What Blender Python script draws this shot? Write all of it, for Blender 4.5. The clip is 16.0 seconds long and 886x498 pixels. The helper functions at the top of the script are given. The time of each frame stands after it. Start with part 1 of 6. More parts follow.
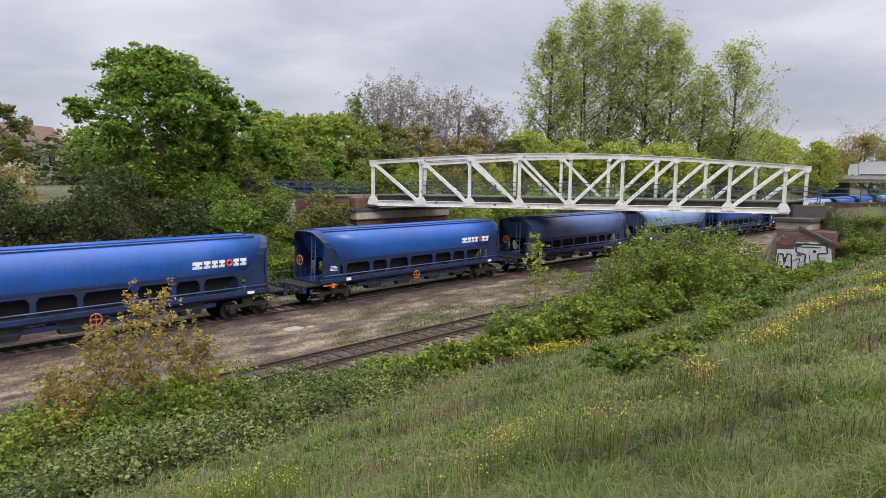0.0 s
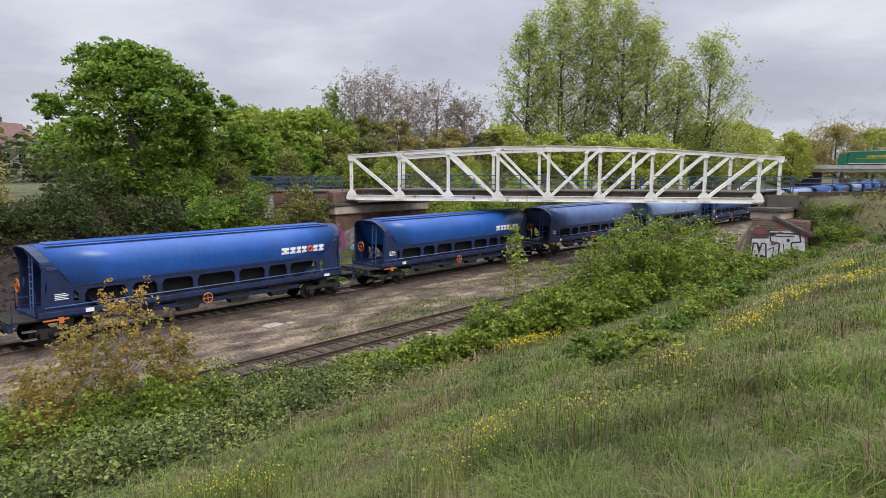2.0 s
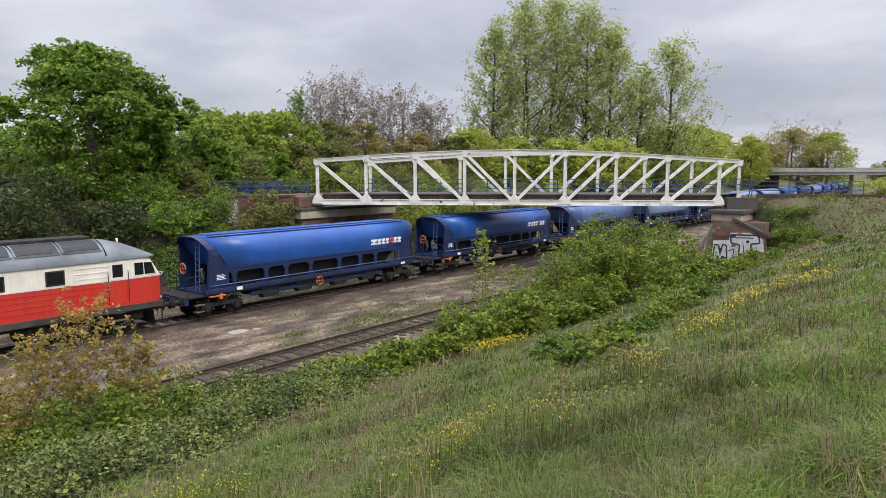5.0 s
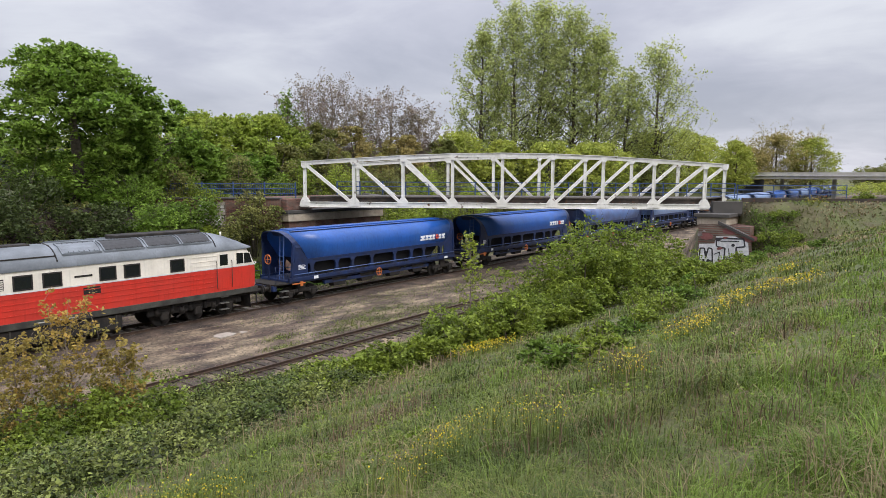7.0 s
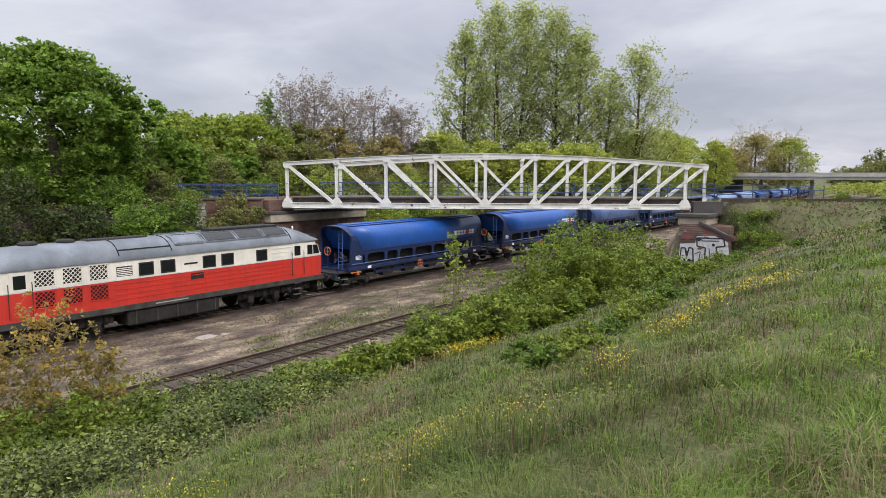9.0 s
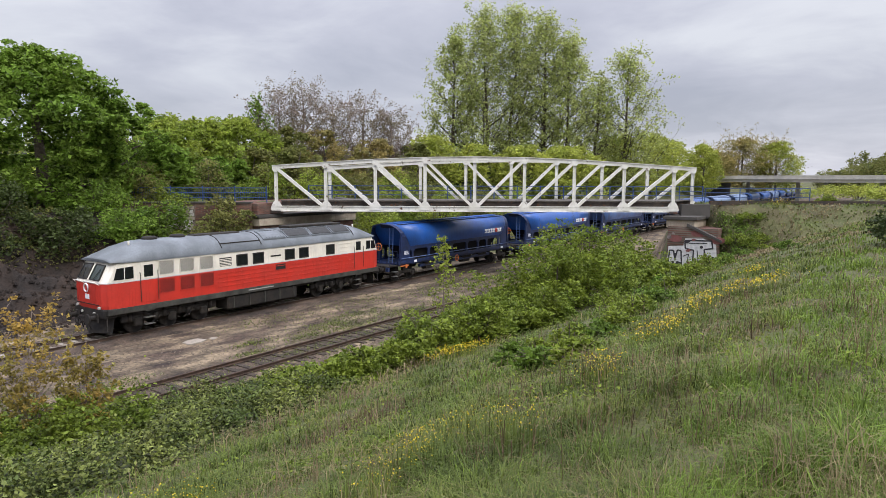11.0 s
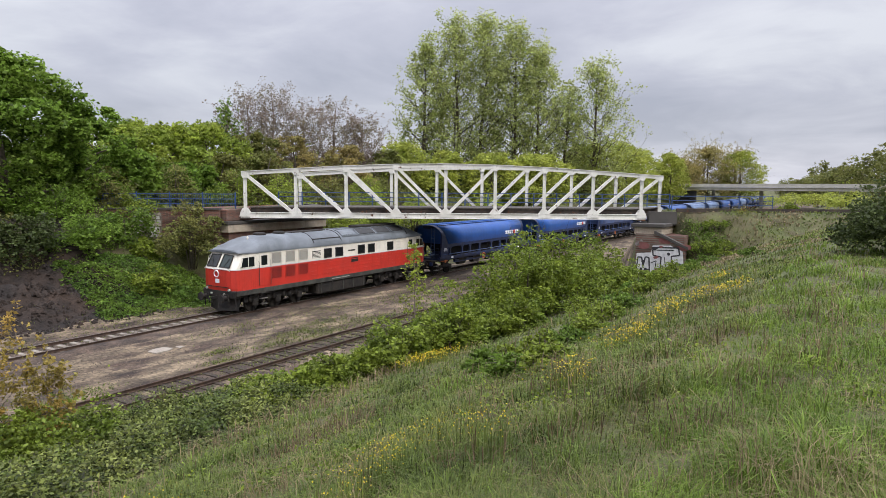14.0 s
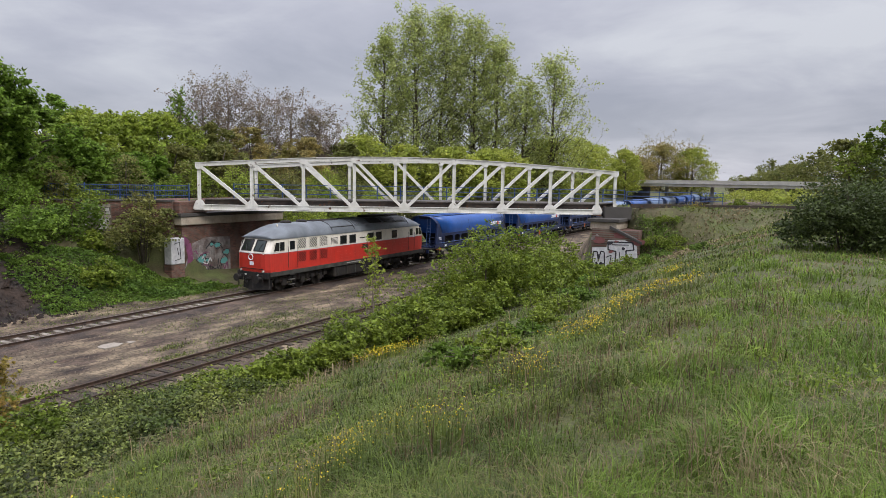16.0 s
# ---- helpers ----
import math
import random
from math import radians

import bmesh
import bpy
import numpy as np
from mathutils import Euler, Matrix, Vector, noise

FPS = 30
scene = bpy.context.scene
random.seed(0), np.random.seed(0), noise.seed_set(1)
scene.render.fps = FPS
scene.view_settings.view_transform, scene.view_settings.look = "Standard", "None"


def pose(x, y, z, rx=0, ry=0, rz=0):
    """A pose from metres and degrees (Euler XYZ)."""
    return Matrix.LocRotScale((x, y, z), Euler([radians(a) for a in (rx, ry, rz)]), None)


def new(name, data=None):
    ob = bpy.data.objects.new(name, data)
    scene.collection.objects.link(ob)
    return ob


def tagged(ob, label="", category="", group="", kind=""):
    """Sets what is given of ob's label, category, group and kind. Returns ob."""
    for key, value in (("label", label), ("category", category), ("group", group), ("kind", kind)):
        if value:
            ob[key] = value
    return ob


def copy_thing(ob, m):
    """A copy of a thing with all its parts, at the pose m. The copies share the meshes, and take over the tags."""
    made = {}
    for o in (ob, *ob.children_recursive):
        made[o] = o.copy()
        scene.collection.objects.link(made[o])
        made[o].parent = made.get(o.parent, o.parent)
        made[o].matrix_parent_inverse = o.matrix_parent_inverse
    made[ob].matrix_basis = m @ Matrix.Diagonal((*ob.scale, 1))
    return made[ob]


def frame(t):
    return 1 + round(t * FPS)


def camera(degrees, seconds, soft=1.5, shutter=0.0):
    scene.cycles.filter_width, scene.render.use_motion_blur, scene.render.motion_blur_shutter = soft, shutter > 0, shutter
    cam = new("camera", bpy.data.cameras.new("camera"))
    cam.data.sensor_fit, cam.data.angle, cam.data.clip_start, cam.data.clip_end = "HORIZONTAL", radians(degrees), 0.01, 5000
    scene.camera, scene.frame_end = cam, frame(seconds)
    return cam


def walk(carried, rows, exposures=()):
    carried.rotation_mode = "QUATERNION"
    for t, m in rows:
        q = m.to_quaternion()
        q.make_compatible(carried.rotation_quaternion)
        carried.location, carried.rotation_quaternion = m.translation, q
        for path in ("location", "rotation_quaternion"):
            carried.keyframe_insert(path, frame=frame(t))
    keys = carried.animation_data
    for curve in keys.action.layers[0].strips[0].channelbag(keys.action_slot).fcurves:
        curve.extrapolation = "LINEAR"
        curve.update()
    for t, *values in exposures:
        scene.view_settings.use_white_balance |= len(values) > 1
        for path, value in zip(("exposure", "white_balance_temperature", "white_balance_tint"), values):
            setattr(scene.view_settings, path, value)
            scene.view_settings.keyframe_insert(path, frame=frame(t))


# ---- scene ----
# The track runs along +x; y is the distance across from the camera; z = 0 is the rail top.
EYE = (0.0, 0.0, 7.58)
TURN = -47.74
cam = camera(67.6, 16.0, 0.75)
PATH = [  # seconds, pitch, roll, yaw
    (0, -6.40, -0.76, 0.82), (0.5, -6.64, -0.49, 0.47), (1, -6.66, -0.13, 0.46), (1.5, -6.81, 0.15, -0.04), (2, -6.93, -0.19, -1.02),
    (2.5, -6.99, -0.07, -1.18), (3, -7.10, -0.04, -1.51), (3.5, -7.00, -0.05, -2.20), (4, -6.97, -0.20, -2.45), (4.5, -6.76, -0.29, -3.34),
    (5, -6.59, -0.05, -3.87), (7.5, -6.47, -0.15, -5.23), (8, -6.66, 0.12, -5.59), (8.5, -6.44, -0.06, -6.03), (11, -6.01, -0.16, -7.28),
    (11.5, -5.52, -0.29, -7.65), (12, -5.37, -0.26, -7.66), (12.5, -5.45, -0.16, -8.02), (13, -5.55, -0.35, -8.74), (13.5, -5.26, -0.16, -9.11),
    (14, -5.40, -0.41, -9.77), (14.5, -5.47, -0.52, -10.72), (15, -5.57, -0.55, -11.36), (15.5, -6.00, -0.96, -11.72), (16, -5.89, -0.97, -13.32)]
walk(cam, [(t, pose(*EYE, 90 + p, r, w + TURN)) for t, p, r, w in PATH], [(0, 0.0), (14.3, 0.0), (15.5, -0.22), (16, -0.22)])

# ---------- light: an overcast spring sky, brighter towards the zenith ----------
SUN_EL, SUN_AZ = radians(48), radians(215)
world = bpy.data.worlds.new("sky")
scene.world = world
world.use_nodes = True
wn, wl = world.node_tree.nodes, world.node_tree.links
wn.clear()


def wnode(kind, **kw):
    n = wn.new(kind)
    for k, v in kw.items():
        n.inputs[k].default_value = v
    return n


w_out, w_bg = wn.new("ShaderNodeOutputWorld"), wnode("ShaderNodeBackground", Strength=1.0)
w_sky = wn.new("ShaderNodeTexSky")
w_sky.sky_type, w_sky.sun_disc, w_sky.sun_elevation, w_sky.sun_rotation = "NISHITA", False, SUN_EL, SUN_AZ
w_geo = wn.new("ShaderNodeTexCoord")
w_sep = wn.new("ShaderNodeSeparateXYZ")
wl.new(w_geo.outputs["Generated"], w_sep.inputs[0])
# clouds lie on a flat layer overhead: divide the direction by its height
w_h = wn.new("ShaderNodeMath"); w_h.operation = "ADD"; w_h.inputs[1].default_value = 0.16
w_m = wn.new("ShaderNodeMath"); w_m.operation = "MAXIMUM"; w_m.inputs[1].default_value = 0.0
wl.new(w_sep.outputs["Z"], w_m.inputs[0]); wl.new(w_m.outputs[0], w_h.inputs[0])
w_div = wn.new("ShaderNodeVectorMath"); w_div.operation = "DIVIDE"
wl.new(w_geo.outputs["Generated"], w_div.inputs[0])
w_cmb = wn.new("ShaderNodeCombineXYZ")
for k in range(3):
    wl.new(w_h.outputs[0], w_cmb.inputs[k])
wl.new(w_cmb.outputs[0], w_div.inputs[1])
w_n1 = wnode("ShaderNodeTexNoise", Scale=1.25, Detail=7.0, Roughness=0.55, Distortion=0.35)
w_n2 = wnode("ShaderNodeTexNoise", Scale=0.55, Detail=3.0, Roughness=0.5)
wl.new(w_div.outputs[0], w_n1.inputs["Vector"]); wl.new(w_div.outputs[0], w_n2.inputs["Vector"])
w_mix = wn.new("ShaderNodeMath"); w_mix.operation = "MULTIPLY_ADD"; w_mix.inputs[1].default_value = 0.55
w_half = wn.new("ShaderNodeMath"); w_half.operation = "MULTIPLY"; w_half.inputs[1].default_value = 0.45
wl.new(w_n2.outputs["Fac"], w_half.inputs[0]); wl.new(w_n1.outputs["Fac"], w_mix.inputs[0]); wl.new(w_half.outputs[0], w_mix.inputs[2])
w_ramp = wn.new("ShaderNodeValToRGB")
wl.new(w_mix.outputs[0], w_ramp.inputs[0])
els = w_ramp.color_ramp.elements
els[0].position, els[0].color = 0.37, (0.405, 0.415, 0.495, 1)
els[1].position, els[1].color = 0.63, (0.69, 0.70, 0.755, 1)
e = els.new(0.50); e.color = (0.525, 0.53, 0.61, 1)
# an overcast sky gets brighter overhead
w_up = wn.new("ShaderNodeMapRange")
for k, v in (("From Min", 0.0), ("From Max", 1.0), ("To Min", 0.95), ("To Max", 6.0)):
    w_up.inputs[k].default_value = v
w_pow = wn.new("ShaderNodeMath"); w_pow.operation = "POWER"; w_pow.inputs[1].default_value = 2.6
wl.new(w_m.outputs[0], w_pow.inputs[0]); wl.new(w_pow.outputs[0], w_up.inputs[0])
w_gain = wn.new("ShaderNodeVectorMath"); w_gain.operation = "SCALE"
# a brighter band of thin cloud low over the horizon
w_low = wn.new("ShaderNodeMapRange")
for k, v in (("From Min", 0.0), ("From Max", 0.10), ("To Min", 1.30), ("To Max", 1.0)):
    w_low.inputs[k].default_value = v
w_both = wn.new("ShaderNodeMath"); w_both.operation = "MULTIPLY"
wl.new(w_m.outputs[0], w_low.inputs[0]); wl.new(w_low.outputs[0], w_both.inputs[0]); wl.new(w_up.outputs[0], w_both.inputs[1])
wl.new(w_ramp.outputs[0], w_gain.inputs[0]); wl.new(w_both.outputs[0], w_gain.inputs["Scale"])
w_blue = wn.new("ShaderNodeVectorMath"); w_blue.operation = "MULTIPLY_ADD"
w_blue.inputs[1].default_value = (0.015, 0.015, 0.015)
wl.new(w_sky.outputs[0], w_blue.inputs[0]); wl.new(w_gain.outputs[0], w_blue.inputs[2])
wl.new(w_blue.outputs[0], w_bg.inputs[0]); wl.new(w_bg.outputs[0], w_out.inputs[0])

sun = new("sun", bpy.data.lights.new("sun", "SUN"))
sun.data.energy, sun.data.angle, sun.data.color = 2.0, radians(28), (1.0, 0.95, 0.86)
sun.rotation_euler = (radians(90) - SUN_EL, 0, radians(-20))

# ---------- materials ----------


def material(name, base, rough=0.6, metal=0.0, vary=0.0, scale=3.0, second=None, fine=0.0, fine_scale=40.0, bump=0.0, island=0.0, rust=0.0, gloss=0.5, through_light=0.0, thing=0.0, streak=0.0, grain=None):
    """A node material: base and second colours mixed by large noise, fine grain, bump, a spread of value from piece to piece, and rust patches."""
    m = bpy.data.materials.new(name)
    m.use_nodes = True
    nt = m.node_tree
    n, l = nt.nodes, nt.links
    b = n["Principled BSDF"]
    b.inputs["Roughness"].default_value, b.inputs["Metallic"].default_value = rough, metal
    b.inputs["Specular IOR Level"].default_value = gloss
    tc = n.new("ShaderNodeTexCoord")

    def noisy(sc, det=5.0, stretch=None):
        t = n.new("ShaderNodeTexNoise")
        t.inputs["Scale"].default_value, t.inputs["Detail"].default_value = sc, det
        if stretch:
            mp = n.new("ShaderNodeMapping")
            mp.inputs["Scale"].default_value = stretch
            l.new(tc.outputs["Object"], mp.inputs[0]); l.new(mp.outputs[0], t.inputs["Vector"])
        else:
            l.new(tc.outputs["Object"], t.inputs["Vector"])
        return t.outputs["Fac"]

    def ramp(src, lo, hi):
        r = n.new("ShaderNodeMapRange")
        r.inputs["From Min"].default_value, r.inputs["From Max"].default_value = lo, hi
        l.new(src, r.inputs[0])
        return r.outputs[0]

    def mix(fac, a, c):
        x = n.new("ShaderNodeMix")
        x.data_type = "RGBA"
        if isinstance(fac, float):
            x.inputs[0].default_value = fac
        else:
            l.new(fac, x.inputs[0])
        for sock, val in ((x.inputs[6], a), (x.inputs[7], c)):
            if isinstance(val, tuple):
                sock.default_value = (*val, 1)
            else:
                l.new(val, sock)
        return x.outputs[2]

    col = tuple(base)
    if second:
        col = mix(ramp(noisy(scale, 6.0, grain), 0.38, 0.62), tuple(base), tuple(second))
    if streak:
        col = mix(ramp(noisy(2.0, 4.0, (6.0, 6.0, 0.5)), 0.52, 0.85), col, tuple(c * (1 - streak) for c in base))
    if rust:
        col = mix(ramp(noisy(scale * 2.2, 8.0), 0.70 - rust * 0.35, 0.78 - rust * 0.3), col, (0.11, 0.045, 0.02))
    value = None
    for amount, src in ((vary, noisy(scale * 1.7, 5.0, grain) if vary else None), (fine, noisy(fine_scale, 6.0) if fine else None)):
        if src is not None:
            r = n.new("ShaderNodeMapRange")
            r.inputs["From Min"].default_value, r.inputs["From Max"].default_value = 0.3, 0.7
            r.inputs["To Min"].default_value, r.inputs["To Max"].default_value = 1 - amount, 1 + amount
            l.new(src, r.inputs[0])
            if value is None:
                value = r.outputs[0]
            else:
                p = n.new("ShaderNodeMath"); p.operation = "MULTIPLY"
                l.new(value, p.inputs[0]); l.new(r.outputs[0], p.inputs[1]); value = p.outputs[0]
    if island or thing:
        g = n.new("ShaderNodeNewGeometry") if island else n.new("ShaderNodeObjectInfo")
        amount = island or thing
        r = n.new("ShaderNodeMapRange")
        r.inputs["To Min"].default_value, r.inputs["To Max"].default_value = 1 - amount, 1 + amount
        l.new(g.outputs["Random Per Island" if island else "Random"], r.inputs[0])
        if value is None:
            value = r.outputs[0]
        else:
            p = n.new("ShaderNodeMath"); p.operation = "MULTIPLY"
            l.new(value, p.inputs[0]); l.new(r.outputs[0], p.inputs[1]); value = p.outputs[0]
    if value is not None:
        hsv = n.new("ShaderNodeHueSaturation")
        l.new(value, hsv.inputs["Value"])
        if isinstance(col, tuple):
            hsv.inputs["Color"].default_value = (*col, 1)
        else:
            l.new(col, hsv.inputs["Color"])
        col = hsv.outputs[0]
    if isinstance(col, tuple):
        b.inputs["Base Color"].default_value = (*col, 1)
    else:
        l.new(col, b.inputs["Base Color"])
    if bump:
        bp = n.new("ShaderNodeBump")
        bp.inputs["Strength"].default_value, bp.inputs["Distance"].default_value = bump, 0.05
        l.new(noisy(fine_scale, 8.0), bp.inputs["Height"]); l.new(bp.outputs[0], b.inputs["Normal"])
    if through_light:
        tr, ms = n.new("ShaderNodeBsdfTranslucent"), n.new("ShaderNodeMixShader")
        if isinstance(col, tuple):
            tr.inputs[0].default_value = (*col, 1)
        else:
            l.new(col, tr.inputs[0])
        ms.inputs[0].default_value = through_light
        l.new(b.outputs[0], ms.inputs[1]); l.new(tr.outputs[0], ms.inputs[2]); l.new(ms.outputs[0], n["Material Output"].inputs[0])
    return m


def leafy(name, base, second, scale=0.35, island=0.45, through_light=0.35, rough=0.55):
    return material(name, base, rough, 0, 0.22, scale, second, island=island, through_light=through_light, gloss=0.25)


M = {
    "soil": material("soil", (0.085, 0.10, 0.032), 0.95, 0, 0.3, 0.5, (0.075, 0.065, 0.03), 0.35, 22, 0.5),
    "yard": material("yard", (0.190, 0.146, 0.094), 0.95, 0, 0.6, 0.62, (0.048, 0.031, 0.022), 0.55, 7, 0.9, grain=(0.6, 1.3, 1.0)),
    "cinder": material("cinder", (0.095, 0.066, 0.047), 0.95, 0, 0.5, 0.7, (0.042, 0.030, 0.024), 0.5, 11, 0.8),
    # dark brown earth, with the shade of the trees put into its colour
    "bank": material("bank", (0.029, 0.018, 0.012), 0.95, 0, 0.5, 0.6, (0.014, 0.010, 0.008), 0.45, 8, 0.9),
    "ballast": material("ballast", (0.21, 0.17, 0.13), 0.95, 0, 0.3, 0.8, (0.13, 0.10, 0.075), 0.4, 30, 0.8),
    "stone": material("stone", (0.13, 0.105, 0.082), 0.95, island=0.5),
    "rail": material("rail", (0.045, 0.029, 0.022), 0.7, 0.2, 0.2, 4, (0.075, 0.045, 0.03)),
    "rail_top": material("rail_top", (0.22, 0.19, 0.17), 0.5, 0.6, 0.2, 8),
    "sleeper": material("sleeper", (0.29, 0.26, 0.22), 0.9, 0, 0.3, 3, (0.17, 0.14, 0.11), 0.2, 25, 0.3, thing=0.2),
    "old_sleeper": material("old_sleeper", (0.06, 0.044, 0.032), 0.95, 0, 0.3, 3, (0.035, 0.026, 0.02), 0.3, 25, 0.4, thing=0.25),
    "slab": material("slab", (0.30, 0.265, 0.22), 0.9, 0, 0.15, 3, None, 0.15, 25, 0.3),
    "white_steel": material("white_steel", (0.76, 0.75, 0.71), 0.5, 0, 0.08, 1.2, (0.68, 0.67, 0.61), 0.06, 20, 0.1, rust=0.2, streak=0.2),
    "dark_steel": material("dark_steel", (0.035, 0.028, 0.024), 0.8, 0.1, 0.25, 2, (0.06, 0.045, 0.035), rust=0.3),
    "deck": material("deck", (0.10, 0.09, 0.08), 0.9, 0, 0.2, 2),
    "blue_rail": material("blue_rail", (0.035, 0.075, 0.20), 0.5, 0.0, 0.15, 2, (0.045, 0.085, 0.19)),
    "brick": material("brick", (0.17, 0.085, 0.06), 0.95, 0, 0.25, 1.5, (0.10, 0.055, 0.045), 0.25, 30, 0.4, thing=0.35),
    "mortar": material("mortar", (0.20, 0.17, 0.14), 0.95, 0, 0.25, 2, (0.12, 0.10, 0.08), 0.2, 30, 0.4),
    "concrete": material("concrete", (0.44, 0.38, 0.30), 0.9, 0, 0.15, 1.0, (0.36, 0.30, 0.23), 0.12, 18, 0.2, streak=0.35),
    "grey_concrete": material("grey_concrete", (0.42, 0.41, 0.38), 0.9, 0, 0.15, 0.3, (0.34, 0.33, 0.31), 0.1, 10, 0.2, streak=0.3),
    "pale_concrete": material("pale_concrete", (0.56, 0.53, 0.47), 0.9, 0, 0.12, 0.3, (0.46, 0.44, 0.39), 0.1, 10, 0.2, streak=0.3),
    "dark_concrete": material("dark_concrete", (0.065, 0.06, 0.055), 0.9, 0, 0.2, 0.5),
    "paint_white": material("paint_white", (0.62, 0.62, 0.62), 0.8, 0, 0.12, 3, (0.5, 0.5, 0.52)),
    "paint_black": material("paint_black", (0.03, 0.03, 0.035), 0.8),
    "paint_teal": material("paint_teal", (0.12, 0.36, 0.34), 0.8),
    "dirty_paint": material("dirty_paint", (0.29, 0.27, 0.26), 0.9, 0, 0.35, 1.6, (0.15, 0.115, 0.105), 0.25, 14, 0.3, streak=0.4),
    "paint_plum": material("paint_plum", (0.20, 0.06, 0.13), 0.8, 0, 0.2, 2),
    "paint_red": material("paint_red", (0.20, 0.075, 0.07), 0.8, 0, 0.2, 2),
    "wag_blue": material("wag_blue", (0.016, 0.088, 0.36), 0.32, 0.0, 0.12, 0.5, (0.022, 0.088, 0.31), 0.08, 6, streak=0.4, gloss=0.5),
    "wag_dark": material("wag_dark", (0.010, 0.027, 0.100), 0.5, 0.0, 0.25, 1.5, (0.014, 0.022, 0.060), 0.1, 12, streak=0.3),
    "wag_navy": material("wag_navy", (0.075, 0.14, 0.33), 0.36, 0.0, 0.15, 0.8, (0.07, 0.10, 0.22), streak=0.3),
    "wag_grey": material("wag_grey", (0.18, 0.27, 0.46), 0.4, 0.0, 0.12, 0.8, (0.19, 0.26, 0.42), streak=0.3),
    "black": material("black", (0.009, 0.009, 0.0095), 0.8, 0, 0.2, 3, (0.03, 0.025, 0.022)),
    # near black in place of the shade inside intakes and frame openings
    "void_shade": material("void_shade", (0.006, 0.006, 0.008), 0.9),
    "roof_mesh": material("roof_mesh", (0.045, 0.046, 0.048), 0.7, 0.2, 0.2, 4),
    "under": material("under", (0.011, 0.010, 0.0095), 0.85, 0.0, 0.3, 2.5, (0.024, 0.019, 0.015), 0.2, 20),
    "orange": material("orange", (0.55, 0.16, 0.04), 0.6),
    "logo_white": material("logo_white", (0.80, 0.82, 0.85), 0.5),
    "logo_red": material("logo_red", (0.70, 0.10, 0.06), 0.5),
    "loco_red": material("loco_red", (0.55, 0.035, 0.022), 0.4, 0.0, 0.08, 0.9, (0.50, 0.04, 0.028), 0.05, 10, streak=0.3),
    "loco_cream": material("loco_cream", (0.78, 0.74, 0.65), 0.45, 0.0, 0.08, 0.9, (0.70, 0.66, 0.57), 0.04, 10, streak=0.22),
    "loco_roof": material("loco_roof", (0.165, 0.185, 0.205), 0.5, 0.0, 0.2, 0.7, (0.115, 0.13, 0.145), 0.08, 12, streak=0.25),
    "loco_frame": material("loco_frame", (0.06, 0.06, 0.05), 0.75, 0.0, 0.25, 1.5, (0.03, 0.027, 0.024), 0.15, 15),
    "glass_dark": material("glass_dark", (0.012, 0.014, 0.016), 0.08, 0.0, gloss=0.6),
    "glass_pale": material("glass_pale", (0.022, 0.036, 0.034), 0.15, 0.0, gloss=0.6),
    "lamp_glass": material("lamp_glass", (0.45, 0.45, 0.42), 0.2),
    "chrome": material("chrome", (0.6, 0.6, 0.6), 0.3, 0.9),
    "bark": material("bark", (0.11, 0.09, 0.065), 0.95, 0, 0.3, 4, (0.07, 0.055, 0.045), 0.3, 30, 0.5),
    "twig": material("twig", (0.22, 0.175, 0.15), 0.95, 0, 0.2, 4),
    "maple": leafy("maple", (0.150, 0.245, 0.036), (0.205, 0.300, 0.050), 0.35, 0.6, 0.55),
    "fresh": leafy("fresh", (0.330, 0.390, 0.065), (0.225, 0.300, 0.050), 0.35, 0.5, 0.55),
    "olive": leafy("olive", (0.215, 0.215, 0.065), (0.155, 0.180, 0.050), 0.35, 0.5, 0.5),
    "poplar": leafy("poplar", (0.450, 0.490, 0.180), (0.350, 0.410, 0.130), 0.35, 0.45, 0.6),
    "bronze": leafy("bronze", (0.42, 0.285, 0.070), (0.25, 0.255, 0.070), 0.35, 0.45, 0.5),
    "bramble": leafy("bramble", (0.175, 0.200, 0.052), (0.068, 0.098, 0.023), 0.8, 0.85, 0.3, 0.48),
    "hawthorn": leafy("hawthorn", (0.205, 0.260, 0.034), (0.125, 0.180, 0.026), 0.6, 0.5, 0.4),
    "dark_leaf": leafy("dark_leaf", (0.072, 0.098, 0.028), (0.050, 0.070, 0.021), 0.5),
    "brown_leaf": leafy("brown_leaf", (0.380, 0.310, 0.120), (0.300, 0.280, 0.100), 0.25, 0.4, 0.5),
    "mauve_leaf": leafy("mauve_leaf", (0.290, 0.230, 0.195), (0.230, 0.205, 0.120), 0.25, 0.4, 0.5),
    "conifer": leafy("conifer", (0.045, 0.065, 0.038), (0.055, 0.075, 0.040), 0.2),
    "grass": leafy("grass", (0.175, 0.195, 0.050), (0.110, 0.150, 0.035), 0.7, 0.6, 0.35, 0.5),
    "lush": leafy("lush", (0.190, 0.265, 0.044), (0.130, 0.205, 0.034), 0.6, 0.5, 0.4, 0.5),
    "willow": leafy("willow", (0.400, 0.430, 0.085), (0.310, 0.360, 0.070), 0.3, 0.4, 0.5),
    "tuft": leafy("tuft", (0.130, 0.170, 0.036), (0.070, 0.105, 0.024), 0.9, 0.6, 0.35, 0.45),
    "dry_grass": leafy("dry_grass", (0.27, 0.22, 0.12), (0.20, 0.15, 0.09), 0.8, 0.4, 0.3, 0.6),
    "dead_stem": leafy("dead_stem", (0.17, 0.115, 0.07), (0.11, 0.075, 0.05), 0.8, 0.4, 0.2, 0.7),
    "nettle": leafy("nettle", (0.140, 0.215, 0.032), (0.085, 0.150, 0.024), 0.6, 0.55, 0.4),
    "flower": leafy("flower", (0.62, 0.47, 0.02), (0.55, 0.45, 0.04), 1, 0.2, 0.2),
